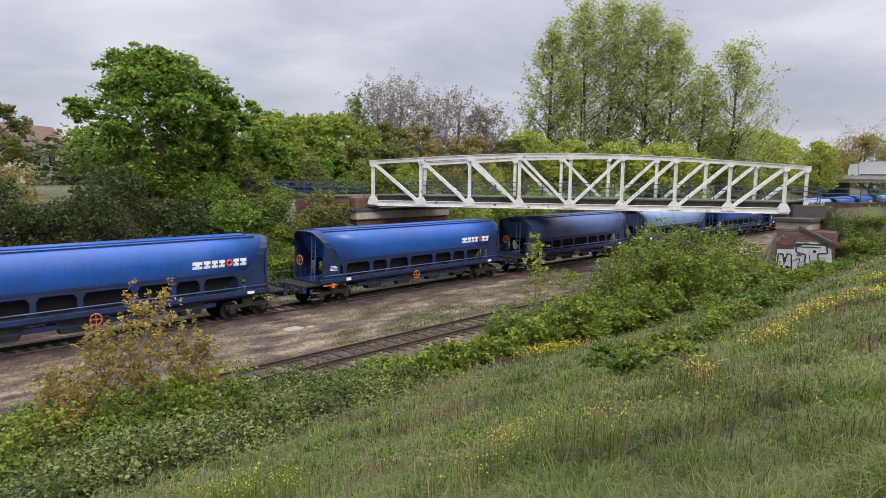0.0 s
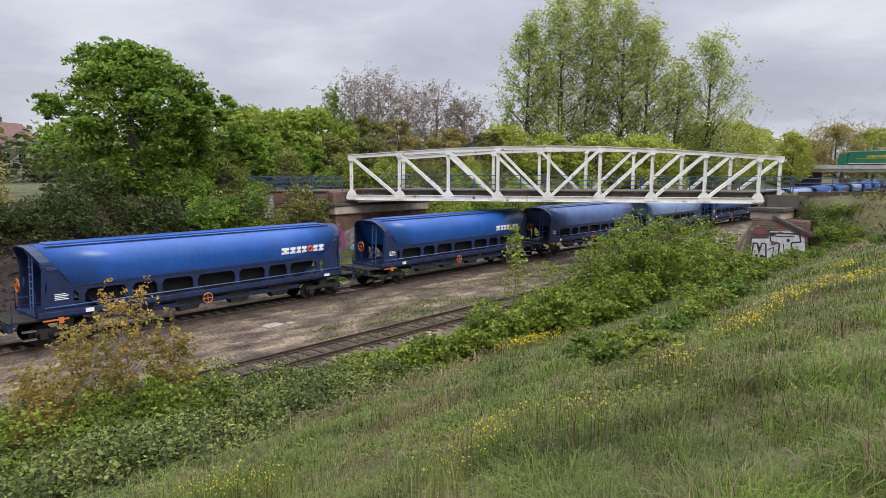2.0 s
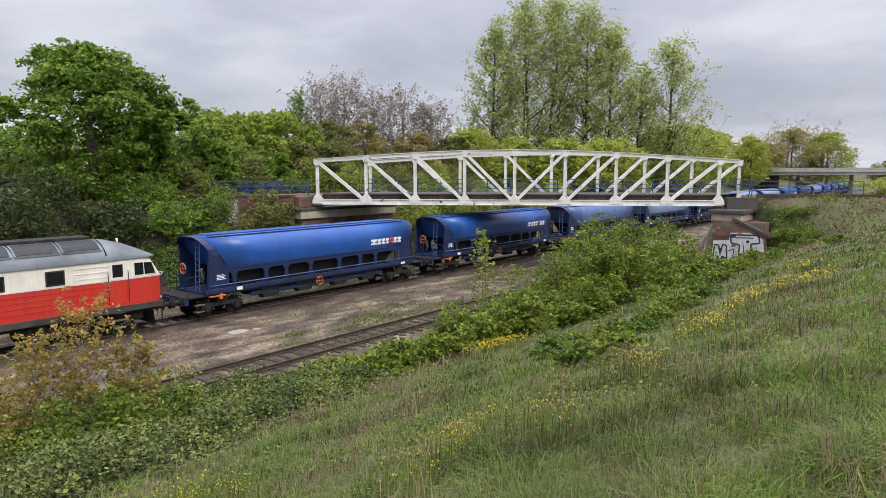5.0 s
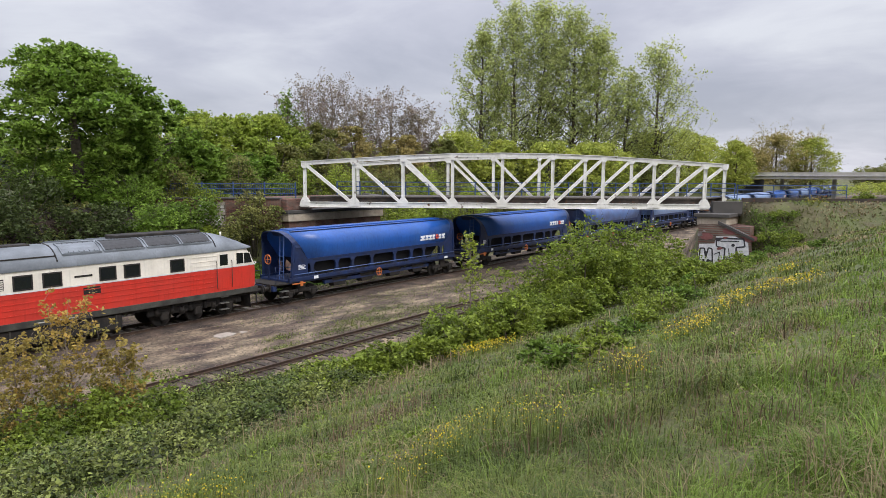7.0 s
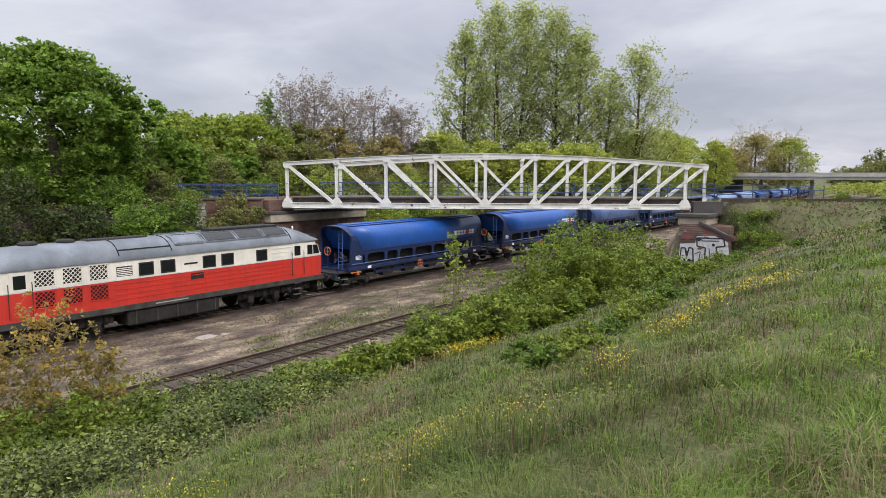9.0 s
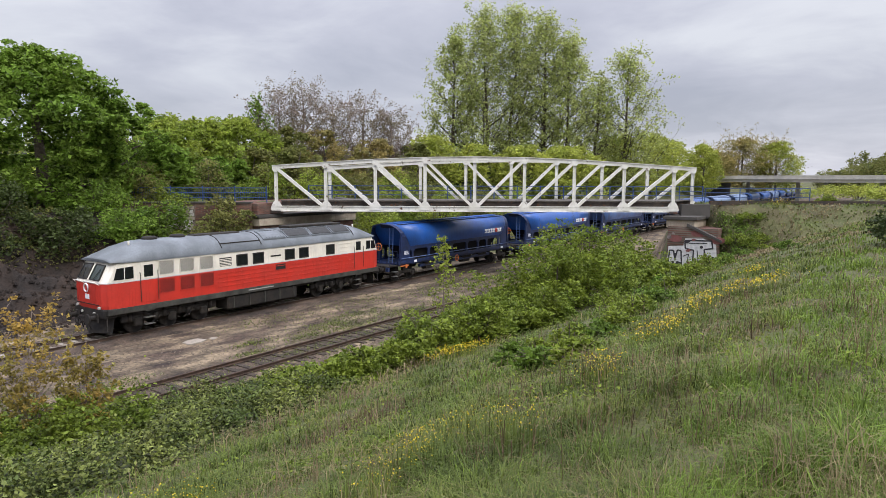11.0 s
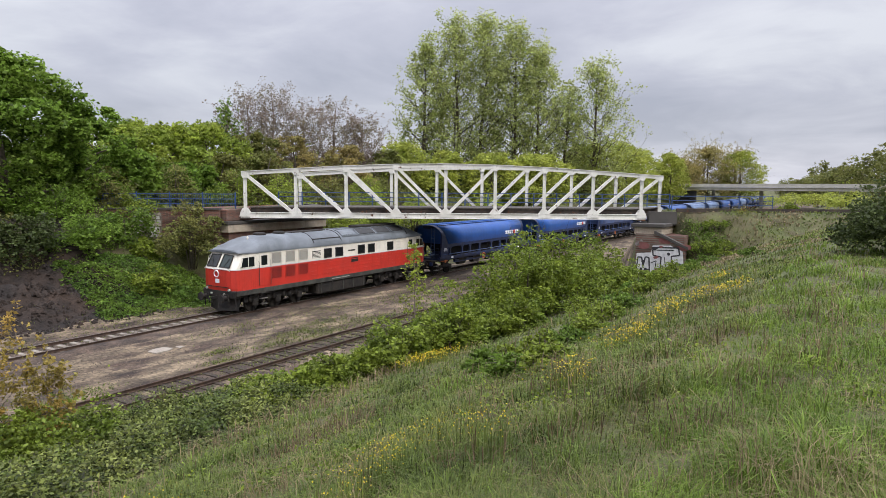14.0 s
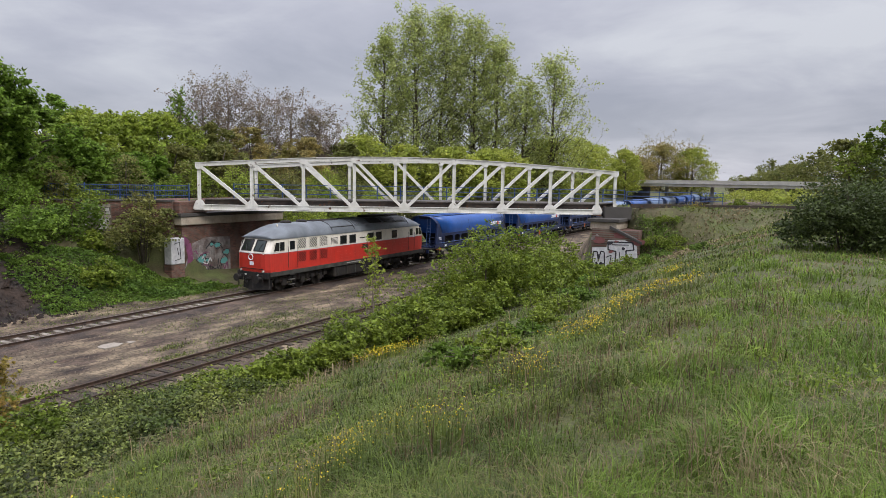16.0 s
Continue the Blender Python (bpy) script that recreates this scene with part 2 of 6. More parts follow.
    "tile_roof": material("tile_roof", (0.16, 0.09, 0.075), 0.9, 0, 0.2, 1.5),
    "house_wall": material("house_wall", (0.5, 0.45, 0.38), 0.9, 0, 0.1, 1),
    "sign_green": material("sign_green", (0.02, 0.16, 0.09), 0.5),
    "sign_blank": material("sign_blank", (0.7, 0.7, 0.7), 0.5),
}

# ---------- building helpers ----------
RNG = np.random.default_rng(7)


class Geo:
    """Gathers boxes, tubes and lofts into one mesh."""

    def __init__(self):
        self.v, self.f, self.s = [], [], []

    def add(self, verts, faces, smooth=False):
        o = len(self.v)
        self.v += [tuple(p) for p in verts]
        self.f += [tuple(o + i for i in q) for q in faces]
        self.s += [smooth] * len(faces)
        return self

    def box(self, x0, x1, y0, y1, z0, z1, m=None, chamfer=0.0):
        c = min(chamfer, (x1 - x0) * 0.4, (y1 - y0) * 0.4, (z1 - z0) * 0.4)
        if c <= 0:
            p = [(x, y, z) for z in (z0, z1) for x, y in ((x0, y0), (x1, y0), (x1, y1), (x0, y1))]
            q = [(3, 2, 1, 0), (4, 5, 6, 7), (0, 1, 5, 4), (1, 2, 6, 5), (2, 3, 7, 6), (3, 0, 4, 7)]
        else:
            ring = lambda i, z: [(x0 + i, y0 + c, z), (x0 + c, y0 + i, z), (x1 - c, y0 + i, z), (x1 - i, y0 + c, z), (x1 - i, y1 - c, z), (x1 - c, y1 - i, z), (x0 + c, y1 - i, z), (x0 + i, y1 - c, z)]
            p = ring(c * 0.7, z0) + ring(0, z0 + c) + ring(0, z1 - c) + ring(c * 0.7, z1)
            q = [tuple(reversed(range(8))), tuple(range(24, 32))]
            for k in range(3):
                q += [(8 * k + i, 8 * k + (i + 1) % 8, 8 * k + 8 + (i + 1) % 8, 8 * k + 8 + i) for i in range(8)]
        if m is not None:
            p = [m @ Vector(a) for a in p]
        return self.add(p, q)

    def beam(self, a, b, w, h, up=(0, 0, 1)):
        """A bar of width w and depth h from a to b."""
        a, b, up = Vector(a), Vector(b), Vector(up)
        d = (b - a).normalized()
        side = d.cross(up).normalized() if d.cross(up).length > 1e-4 else Vector((1, 0, 0))
        top = side.cross(d)
        p = [e + side * (i * w / 2) + top * (j * h / 2) for e in (a, b) for i, j in ((-1, -1), (1, -1), (1, 1), (-1, 1))]
        return self.add(p, [(3, 2, 1, 0), (4, 5, 6, 7), (0, 1, 5, 4), (1, 2, 6, 5), (2, 3, 7, 6), (3, 0, 4, 7)])

    def tube(self, pts, radii, n=8, caps=True):
        pts = [Vector(p) for p in pts]
        if not isinstance(radii, (list, tuple)):
            radii = [radii] * len(pts)
        rings = []
        for i, p in enumerate(pts):
            d = (pts[min(i + 1, len(pts) - 1)] - pts[max(i - 1, 0)]).normalized()
            a = d.orthogonal().normalized() if abs(d.z) > 0.95 else d.cross(Vector((0, 0, 1))).normalized()
            b = d.cross(a)
            rings.append([p + (a * math.cos(6.28318 * k / n) + b * math.sin(6.28318 * k / n)) * radii[i] for k in range(n)])
        q = [(i * n + k, i * n + (k + 1) % n, (i + 1) * n + (k + 1) % n, (i + 1) * n + k) for i in range(len(pts) - 1) for k in range(n)]
        self.add([v for r in rings for v in r], q, True)
        if caps:
            o = len(self.v) - len(pts) * n
            self.f += [tuple(o + k for k in reversed(range(n))), tuple(o + (len(pts) - 1) * n + k for k in range(n))]
            self.s += [False, False]
        return self

    def ring(self, c, axis, r, t, n=20):
        """A thin hoop."""
        c, axis = Vector(c), Vector(axis).normalized()
        a = axis.orthogonal().normalized()
        b = axis.cross(a)
        pts = [c + (a * math.cos(6.28318 * k / n) + b * math.sin(6.28318 * k / n)) * r for k in range(n + 1)]
        return self.tube(pts, t, 5, False)

    def loft(self, sections, smooth=True, closed=False, caps=True):
        n = len(sections[0])
        m = n if closed else n - 1
        q = [(i * n + k, i * n + (k + 1) % n, (i + 1) * n + (k + 1) % n, (i + 1) * n + k) for i in range(len(sections) - 1) for k in range(m)]
        o = len(self.v)
        self.add([p for s in sections for p in s], q, smooth)
        if caps:
            self.f += [tuple(o + k for k in reversed(range(n))), tuple(o + (len(sections) - 1) * n + k for k in range(n))]
            self.s += [False, False]
        return self

    def mesh(self, name, mat):
        me = bpy.data.meshes.new(name)
        me.from_pydata([tuple(v) for v in self.v], [], self.f)
        me.polygons.foreach_set("use_smooth", self.s)
        me.materials.append(M[mat])
        me.update()
        bm = bmesh.new(); bm.from_mesh(me)
        bmesh.ops.recalc_face_normals(bm, faces=bm.faces)
        bm.to_mesh(me); bm.free()
        return me


def part(name, geo, mat, parent=None, label=""):
    ob = new(name, geo.mesh(name, mat))
    if parent is not None:
        ob.parent = parent
    if label:
        tagged(ob, label)
    return ob


def piece(name, mesh, parent, m=None):
    ob = new(name, mesh)
    ob.parent = parent
    if m is not None:
        ob.matrix_basis = m
    return ob


def thing(name, label, category, m=None, group="", kind=""):
    ob = new(name)
    ob.empty_display_size = 0.2
    if m is not None:
        ob.matrix_basis = m
    return tagged(ob, label, category, group, kind)


def big_mesh(name, verts, faces, mats, index=None, smooth=False):
    """A mesh out of numpy arrays: faces all of one size."""
    me = bpy.data.meshes.new(name)
    k = faces.shape[1]
    me.vertices.add(len(verts)); me.vertices.foreach_set("co", np.ascontiguousarray(verts, dtype=np.float32).ravel())
    me.loops.add(faces.size); me.loops.foreach_set("vertex_index", np.ascontiguousarray(faces, dtype=np.int32).ravel())
    me.polygons.add(len(faces)); me.polygons.foreach_set("loop_start", np.arange(0, faces.size, k, dtype=np.int32))
    for mt in mats:
        me.materials.append(M[mt])
    if index is not None:
        me.polygons.foreach_set("material_index", np.ascontiguousarray(index, dtype=np.int32))
    me.polygons.foreach_set("use_smooth", [smooth] * len(faces))
    me.update(calc_edges=True)
    me.validate()
    return me

# ---------- ground ----------
def lerp(v, xs, zs):
    return np.interp(v, xs, zs)


def bump(x, y, size, seed=0.0):
    return np.sin(x / size + seed) * np.cos(y / size * 1.3 + seed * 2.1) * 0.5 + np.sin((x + y * 1.7) / size * 2.3 + seed) * 0.3 + np.cos((y - x * 0.6) / size * 4.1 + seed) * 0.2


def ground(x, y):
    """Height of the cutting: the near bank, the yard with its tracks, the far bank."""
    x, y = np.asarray(x, float), np.asarray(y, float)
    top = lerp(x, [2, 18, 60, 90], [5.93, 5.25, 5.2, 5.6])
    near = top * lerp(y, [0.5, 2.0, 16.5, 18.5], [1.0, 0.955, 0.045, 0.0])
    y_far = y - 3.6 * np.clip((x - 26.5) / 5.0, 0, 1) * np.clip((75 - x) / 20.0, 0, 1)
    far = lerp(y_far, [34.4, 36.0, 46.5, 60], [0.0, 0.25, 5.5, 5.8])
    z = -0.19 + near + far
    # banks that carry the path to the bridge on both sides
    for px, py, ax, ay, slope in ((55.35, 14.44, 0.571, -0.821, 0.55), (37.0, 40.8, -0.60, 0.80, 2.6)):
        along = (x - px) * ax + (y - py) * ay
        across = np.abs((x - px) * -ay + (y - py) * ax)
        bank = 5.70 - np.maximum(across - (3.3 if ay < 0 else 2.6), 0) * slope - np.maximum(1.2 - along, 0) * 3.0 - (np.maximum(54.5 - x, 0) * 0.45 * np.clip((y - 5.0) / 3.0, 0, 1) if ay < 0 else np.maximum(41.5 - y, 0) * 3.0)
        z = np.maximum(z, np.minimum(bank, 5.70))
    rough = lerp(y, [-5, 18, 20, 33.5, 35, 40], [0.10, 0.08, 0.012, 0.012, 0.08, 0.2])
    near_eye = np.clip((np.hypot(x, y) - 1.0) / 4.0, 0, 1)
    rough = rough + 0.6 * np.clip((25.0 - x) / 3.0, 0, 1) * np.clip((y - 36.0) / 1.5, 0, 1) * np.clip((46.0 - y) / 2.0, 0, 1)
    return z + rough * near_eye * (bump(x, y, 1.7) + 0.4 * bump(x, y, 0.45, 2.0))


def grid_sheet(name, xs, ys, mats, pick):
    X, Y = np.meshgrid(xs, ys, indexing="ij")
    V = np.stack([X.ravel(), Y.ravel(), ground(X, Y).ravel()], 1)
    nx, ny = X.shape
    i = (np.arange(nx - 1)[:, None] * ny + np.arange(ny - 1)[None, :]).ravel()
    F = np.stack([i, i + ny, i + ny + 1, i + 1], 1)
    c = V[F].mean(1)
    return new(name, big_mesh(name, V, F, mats, pick(c[:, 0], c[:, 1]), True))


def steps(*runs):
    out = []
    for a, b, d in runs:
        out += list(np.arange(a, b, d))
    return np.array(out + [runs[-1][1]])


def ground_pick(x, y):
    edge = 0.5 * bump(x, y, 0.9, 4.0)
    k = np.zeros(len(x), int)
    k[(y + edge > 18.4) & (y + edge < 35.5)] = 1
    k[(np.abs(y - 21.95) < 0.75 + 1.3 * edge) | (np.abs(y - 31.6) < 1.7 + 1.1 * edge)] = 2
    k[(bump(x, y, 2.2, 1.5) + 0.6 * edge > 0.62) & (k == 1)] = 2
    # bare earth under the trees, its colour darkened for their shade
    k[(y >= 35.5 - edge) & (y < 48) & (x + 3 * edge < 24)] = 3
    return k


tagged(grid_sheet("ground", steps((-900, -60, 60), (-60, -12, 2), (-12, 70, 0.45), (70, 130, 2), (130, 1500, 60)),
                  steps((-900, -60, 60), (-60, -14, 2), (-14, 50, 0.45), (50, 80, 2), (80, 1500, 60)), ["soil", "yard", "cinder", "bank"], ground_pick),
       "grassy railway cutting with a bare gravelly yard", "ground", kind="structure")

# ---------- tracks ----------
TRACK_Y, TRACK2_Y = 31.78, 21.95


def track_y(x):
    return TRACK_Y + 1.3e-4 * max(x - 90.0, 0.0) ** 2


def track_turn(x):
    return math.degrees(math.atan(2.6e-4 * max(x - 90.0, 0.0)))


def rail_profile(y, z=0.0):
    return [(y - 0.065, z - 0.15), (y + 0.065, z - 0.15), (y + 0.065, z - 0.13), (y + 0.012, z - 0.11), (y + 0.012, z - 0.045), (y + 0.036, z - 0.03), (y + 0.034, z - 0.003),
            (y - 0.034, z - 0.003), (y - 0.036, z - 0.03), (y - 0.012, z - 0.045), (y - 0.012, z - 0.11), (y - 0.065, z - 0.13)]


def build_track(name, label, xs, yfun, worn, sleeper_mat, spacing, first, last, z=0.0):
    t = thing(name, label, "railway track", kind="structure")
    for side in (-0.7525, 0.7525):
        g = Geo().loft([[(x, a + yfun(x), b) for a, b in rail_profile(side, z)] for x in xs], smooth=False, closed=True)
        r = part("rail", g, "rail", t)
        part("rail_head", Geo().loft([[(x, yfun(x) + side + d, z + e) for d, e in ((-0.03, -0.004), (0.03, -0.004), (0.026, 0.002), (-0.026, 0.002))] for x in xs], smooth=False, closed=True),
             worn, r)
    me = Geo().box(-0.125, 0.125, -1.28, 1.28, -0.30, -0.152 + z, chamfer=0.025).mesh("sleeper", sleeper_mat)
    for s in (-1, 1) if worn == "rail_top" else ():
        shoulder = [[(x, yfun(x) + s * (a + 0.05 * math.sin(x * 1.3 + a)), b + z + 0.02 * math.sin(x * 2.1 + a * 3)) for a, b in ((0.84, -0.125), (1.35, -0.115), (1.75, -0.16), (2.3, -0.24))] for x in np.arange(xs[0], 75, 0.5)]
        part("ballast_shoulder", Geo().loft(shoulder, True, False, False), "cinder", t)
    x, rng = first, random.Random(3)
    while x < last:
        piece("sleeper", me, t, pose(x + rng.uniform(-0.03, 0.03), yfun(x) + rng.uniform(-0.05, 0.05), rng.uniform(-0.012, 0.008), 0, 0, rng.uniform(-1.2, 1.2)))
        x += spacing
    return t


build_track("track_main", "used railway track with pale sleepers and worn rails", list(np.arange(-70, 90, 8.0)) + list(np.arange(90, 560, 12.0)), track_y, "rail_top", "sleeper", 0.62, -12, 70)
build_track("track_siding", "rusty overgrown siding with sunken dark sleepers", list(np.arange(-50, 96, 6.0)), lambda x: TRACK2_Y, "rail", "old_sleeper", 0.65, -10, 50, 0.0)


def scatter_stones(name, label, n, xr, yfun, spread, size, mat):
    x = RNG.uniform(*xr, n); y = yfun(x) + RNG.uniform(-spread, spread, n)
    z = ground(x, y) + 0.01
    s = RNG.uniform(0.4, 1.0, n) * size
    base = np.array([(-1, -0.8, -0.6), (0.9, -1, -0.5), (1, 0.8, -0.6), (-0.8, 1, -0.5), (-0.4, -0.2, 0.9), (0.5, 0.3, 0.7)])
    tri = np.array([(0, 1, 4), (1, 5, 4), (1, 2, 5), (2, 3, 5), (3, 4, 5), (3, 0, 4)])
    a = RNG.uniform(0, 6.28, n); ca, sa = np.cos(a), np.sin(a)
    P = base[None] * s[:, None, None] * RNG.uniform(0.6, 1.3, (n, 6, 3))
    V = np.stack([P[..., 0] * ca[:, None] - P[..., 1] * sa[:, None] + x[:, None], P[..., 0] * sa[:, None] + P[..., 1] * ca[:, None] + y[:, None], P[..., 2] + z[:, None]], -1)
    F = (tri[None] + (np.arange(n) * 6)[:, None, None]).reshape(-1, 3)
    return tagged(new(name, big_mesh(name, V.reshape(-1, 3), F, [mat])), label, "gravel", kind="stuff")


scatter_stones("ballast", "grey brown track ballast between the sleepers", 16000, (-10, 75), lambda x: 0 * x + TRACK_Y, 2.0, 0.045, "stone")
scatter_stones("gravel", "loose stones scattered over the bare yard", 9000, (-8, 60), lambda x: 0 * x + 26.5, 6.5, 0.04, "stone")
scatter_stones("clods", "clods of dark earth with tree shade in their colour on the bare bank", 5000, (-6, 24), lambda x: 0 * x + 39.5, 4.5, 0.13, "bank")
slab = thing("concrete_slab", "pale broken concrete slab lying in the yard", "slab", pose(18.6, 27.5, -0.19, 0, 0, 8))
part("slab", Geo().loft([[(x, y, z) for x, y in ((-0.55, -0.32), (0.1, -0.42), (0.52, -0.25), (0.45, 0.28), (-0.1, 0.40), (-0.5, 0.25))] for z in (-0.05, 0.05)], False, True), "slab", slab)
part("fragment", Geo().loft([[(x, y, z) for x, y in ((0.72, -0.5), (1.1, -0.42), (1.0, -0.1), (0.75, -0.15))] for z in (-0.05, 0.035)], False, True), "slab", slab)

# ---------- truss bridge ----------
BL, BR = Vector((34.6, 39.9, 5.1)), Vector((52.07, 14.78, 5.1))
SKEW = Vector((5.98, 0.15, 0))
AX = (BR - BL).normalized()
SIDE = Vector((-AX.y, AX.x, 0))
N_PANEL = 8
CHORD_H = [3.35, 3.62, 3.85, 4.0, 4.06, 4.0, 3.85, 3.62, 3.35]
DECK_Z = 5.92


def build_bridge():
    t = thing("truss_bridge", "white painted steel truss footbridge with a gently arched top", "bridge")
    step = (BR - BL) / N_PANEL
    for k, off in enumerate((Vector((0, 0, 0)), SKEW)):
        bot = [BL + off + step * i + Vector((0, 0, 0.2)) for i in range(N_PANEL + 1)]
        top = [BL + off + step * i + Vector((0, 0, CHORD_H[i])) for i in range(N_PANEL + 1)]
        up = Vector((0, 0, 1))
        # a channel chord: web and two flanges
        sec = ((-0.18, -0.21), (0.18, -0.21), (0.18, -0.17), (0.10, -0.165), (0.10, 0.165), (0.18, 0.17), (0.18, 0.21), (-0.18, 0.21), (-0.18, 0.17), (-0.10, 0.165), (-0.10, -0.165), (-0.18, -0.17))
        g = Geo().loft([[p + SIDE * a + up * b for a, b in sec] for p in (bot[0] - AX * 0.35, bot[-1] + AX * 0.35)], False, True)
        part("bottom_chord", g, "white_steel", t)
        ends = [top[0] - AX * 0.25] + top[1:-1] + [top[-1] + AX * 0.25]
        for nm, w, z0, z1 in (("top_chord", 0.13, -0.13, 0.125), ("top_flange", 0.21, 0.13, 0.175)):
            part(nm, Geo().loft([[p + SIDE * a + up * b for a, b in ((-w, z0), (w, z0), (w, z1), (-w, z1))] for p in ends], False, True), "white_steel", t)
        for i in range(N_PANEL + 1):
            g = Geo()
            a, b = bot[i] + up * 0.1, top[i] - up * 0.1
            for s in (-0.10, 0.10):
                g.beam(a + AX * s, b + AX * s, 0.16, 0.04, AX)
            g.beam(a, b, 0.05, 0.2, AX)
            part("post", g, "white_steel", t)
            # gusset plates at the foot and at the head
            for s in (-0.17, 0.17):
                w = 0.48 if i not in (0, N_PANEL) else 0.42
                q = [bot[i] + SIDE * s + AX * dx + up * dz for dx, dz in ((-w, -0.1), (w, -0.1), (w * 0.85, 0.22), (0.17, 0.55), (-0.17, 0.55), (-w * 0.85, 0.22))]
                part("gusset", Geo().loft([q, [p + SIDE * 0.02 for p in q]], False, True), "white_steel", t)
                q = [top[i] + SIDE * s + AX * dx + up * dz for dx, dz in ((-0.24, 0.1), (-0.24, -0.15), (-0.14, -0.32), (0.14, -0.32), (0.24, -0.15), (0.24, 0.1))]
                part("head_gusset", Geo().loft([q, [p + SIDE * 0.02 for p in q]], False, True), "white_steel", t)
        for i in range(N_PANEL):
            a, b = (top[i], bot[i + 1]) if i < N_PANEL // 2 else (bot[i], top[i + 1])
            g = Geo()
            n = (b - a).normalized()
            for s in (-0.12, 0.12):
                g.beam(a + n * 0.2 + SIDE * s, b - n * 0.2 + SIDE * s, 0.03, 0.22, up)
            m = int((b - a).length / 0.45)
            for j in range(1, m):
                c = a + (b - a) * (j / m)
                g.beam(c - SIDE * 0.12, c + SIDE * 0.12, 0.07, 0.1, n)
            g.beam(a + n * 0.3 + n.cross(SIDE) * 0.1, b - n * 0.3 + n.cross(SIDE) * 0.1, 0.26, 0.025, n.cross(SIDE))
            part("diagonal", g, "white_steel", t)
        for e in (bot[0], bot[-1]):
            part("bearing", Geo().beam(e - AX * 0.35 - up * 0.24, e + AX * 0.35 - up * 0.24, 0.5, 0.12), "dark_steel", t)
    # deck: dark girders, cross beams and planking
    for f in (0.09, 0.5, 0.91):
        p, q = BL + SKEW * f, BR + SKEW * f
        g = Geo().beam(Vector((p.x, p.y, 5.58)), Vector((q.x, q.y, 5.58)), 0.08, 0.56)
        for z in (5.32, 5.85):
            g.beam(Vector((p.x, p.y, z)), Vector((q.x, q.y, z)), 0.3, 0.04)
        part("girder", g, "dark_steel", t)
    for i in range(N_PANEL * 2 + 1):
        p = BL + step * (i / 2)
        p, q = Vector((p.x, p.y, 5.42)) + SKEW * 0.03, Vector((p.x, p.y, 5.42)) + SKEW * 0.97
        part("cross_beam", Geo().beam(p, q, 0.14, 0.24), "dark_steel", t)
    n = 110
    d = (BR - BL) / n
    me = Geo().add([d * (0.04) + SKEW * 0.07, d * 0.96 + SKEW * 0.07, d * 0.96 + SKEW * 0.93, d * 0.04 + SKEW * 0.93] + [p + Vector((0, 0, 0.07)) for p in (d * 0.04 + SKEW * 0.07, d * 0.96 + SKEW * 0.07, d * 0.96 + SKEW * 0.93, d * 0.04 + SKEW * 0.93)],
                    [(3, 2, 1, 0), (4, 5, 6, 7), (0, 1, 5, 4), (1, 2, 6, 5), (2, 3, 7, 6), (3, 0, 4, 7)]).mesh("plank", "deck")
    for i in range(n):
        p = BL + d * i
        piece("plank", me, t, Matrix.Translation((p.x, p.y, DECK_Z - 0.04)))
    return t


build_bridge()


def railing(label, a, b, zfun, gap=2.0, high=1.15, rails=(0.35, 0.72, 1.1), cross=False):
    t = thing("railing", label, "railing", group="blue railings")
    a, b = Vector(a), Vector(b)
    n = max(1, round((b - a).length / gap))
    for i in range(n + 1):
        p = a.lerp(b, i / n)
        part("post", Geo().beam((p.x, p.y, zfun(p) - 0.1), (p.x, p.y, zfun(p) + high), 0.07, 0.07, (1, 0, 0)), "blue_rail", t)
    for h in rails:
        g = Geo().beam((a.x, a.y, zfun(a) + h), (b.x, b.y, zfun(b) + h), 0.06, 0.06)
        part("handrail" if h == rails[-1] else "rail", g, "blue_rail", t)
    if cross:
        m = int((b - a).length / 0.16)
        me = Geo().beam((0, 0, 0.15), (0, 0, rails[-1]), 0.018, 0.018, (1, 0, 0)).mesh("bar", "blue_rail")
        for i in range(m):
            p = a.lerp(b, (i + 0.5) / m)
            piece("bar", me, t, Matrix.Translation((p.x, p.y, zfun(p))))
    return t


flat = lambda p: DECK_Z
railing("blue steel railing along the bridge deck", BL + SKEW * 0.93 - AX * 1.5, BR + SKEW * 0.93 + AX * 1.0, flat, 2.0)
left_dir = Vector((-0.60, 0.80, 0))
railing("blue steel railing with upright bars on the bridge approach", BL + left_dir * 1.2 + SKEW * 0.1, BL + left_dir * 13.5 + SKEW * 0.1, lambda p: 5.78, 2.4, 1.25, cross=True)
railing("blue steel railing on the bridge approach", BR + SKEW * 0.93 + AX * 1.2, BR + SKEW * 0.93 + AX * 10, lambda p: 5.8, 2.9, 1.15)

# ---------- abutments ----------


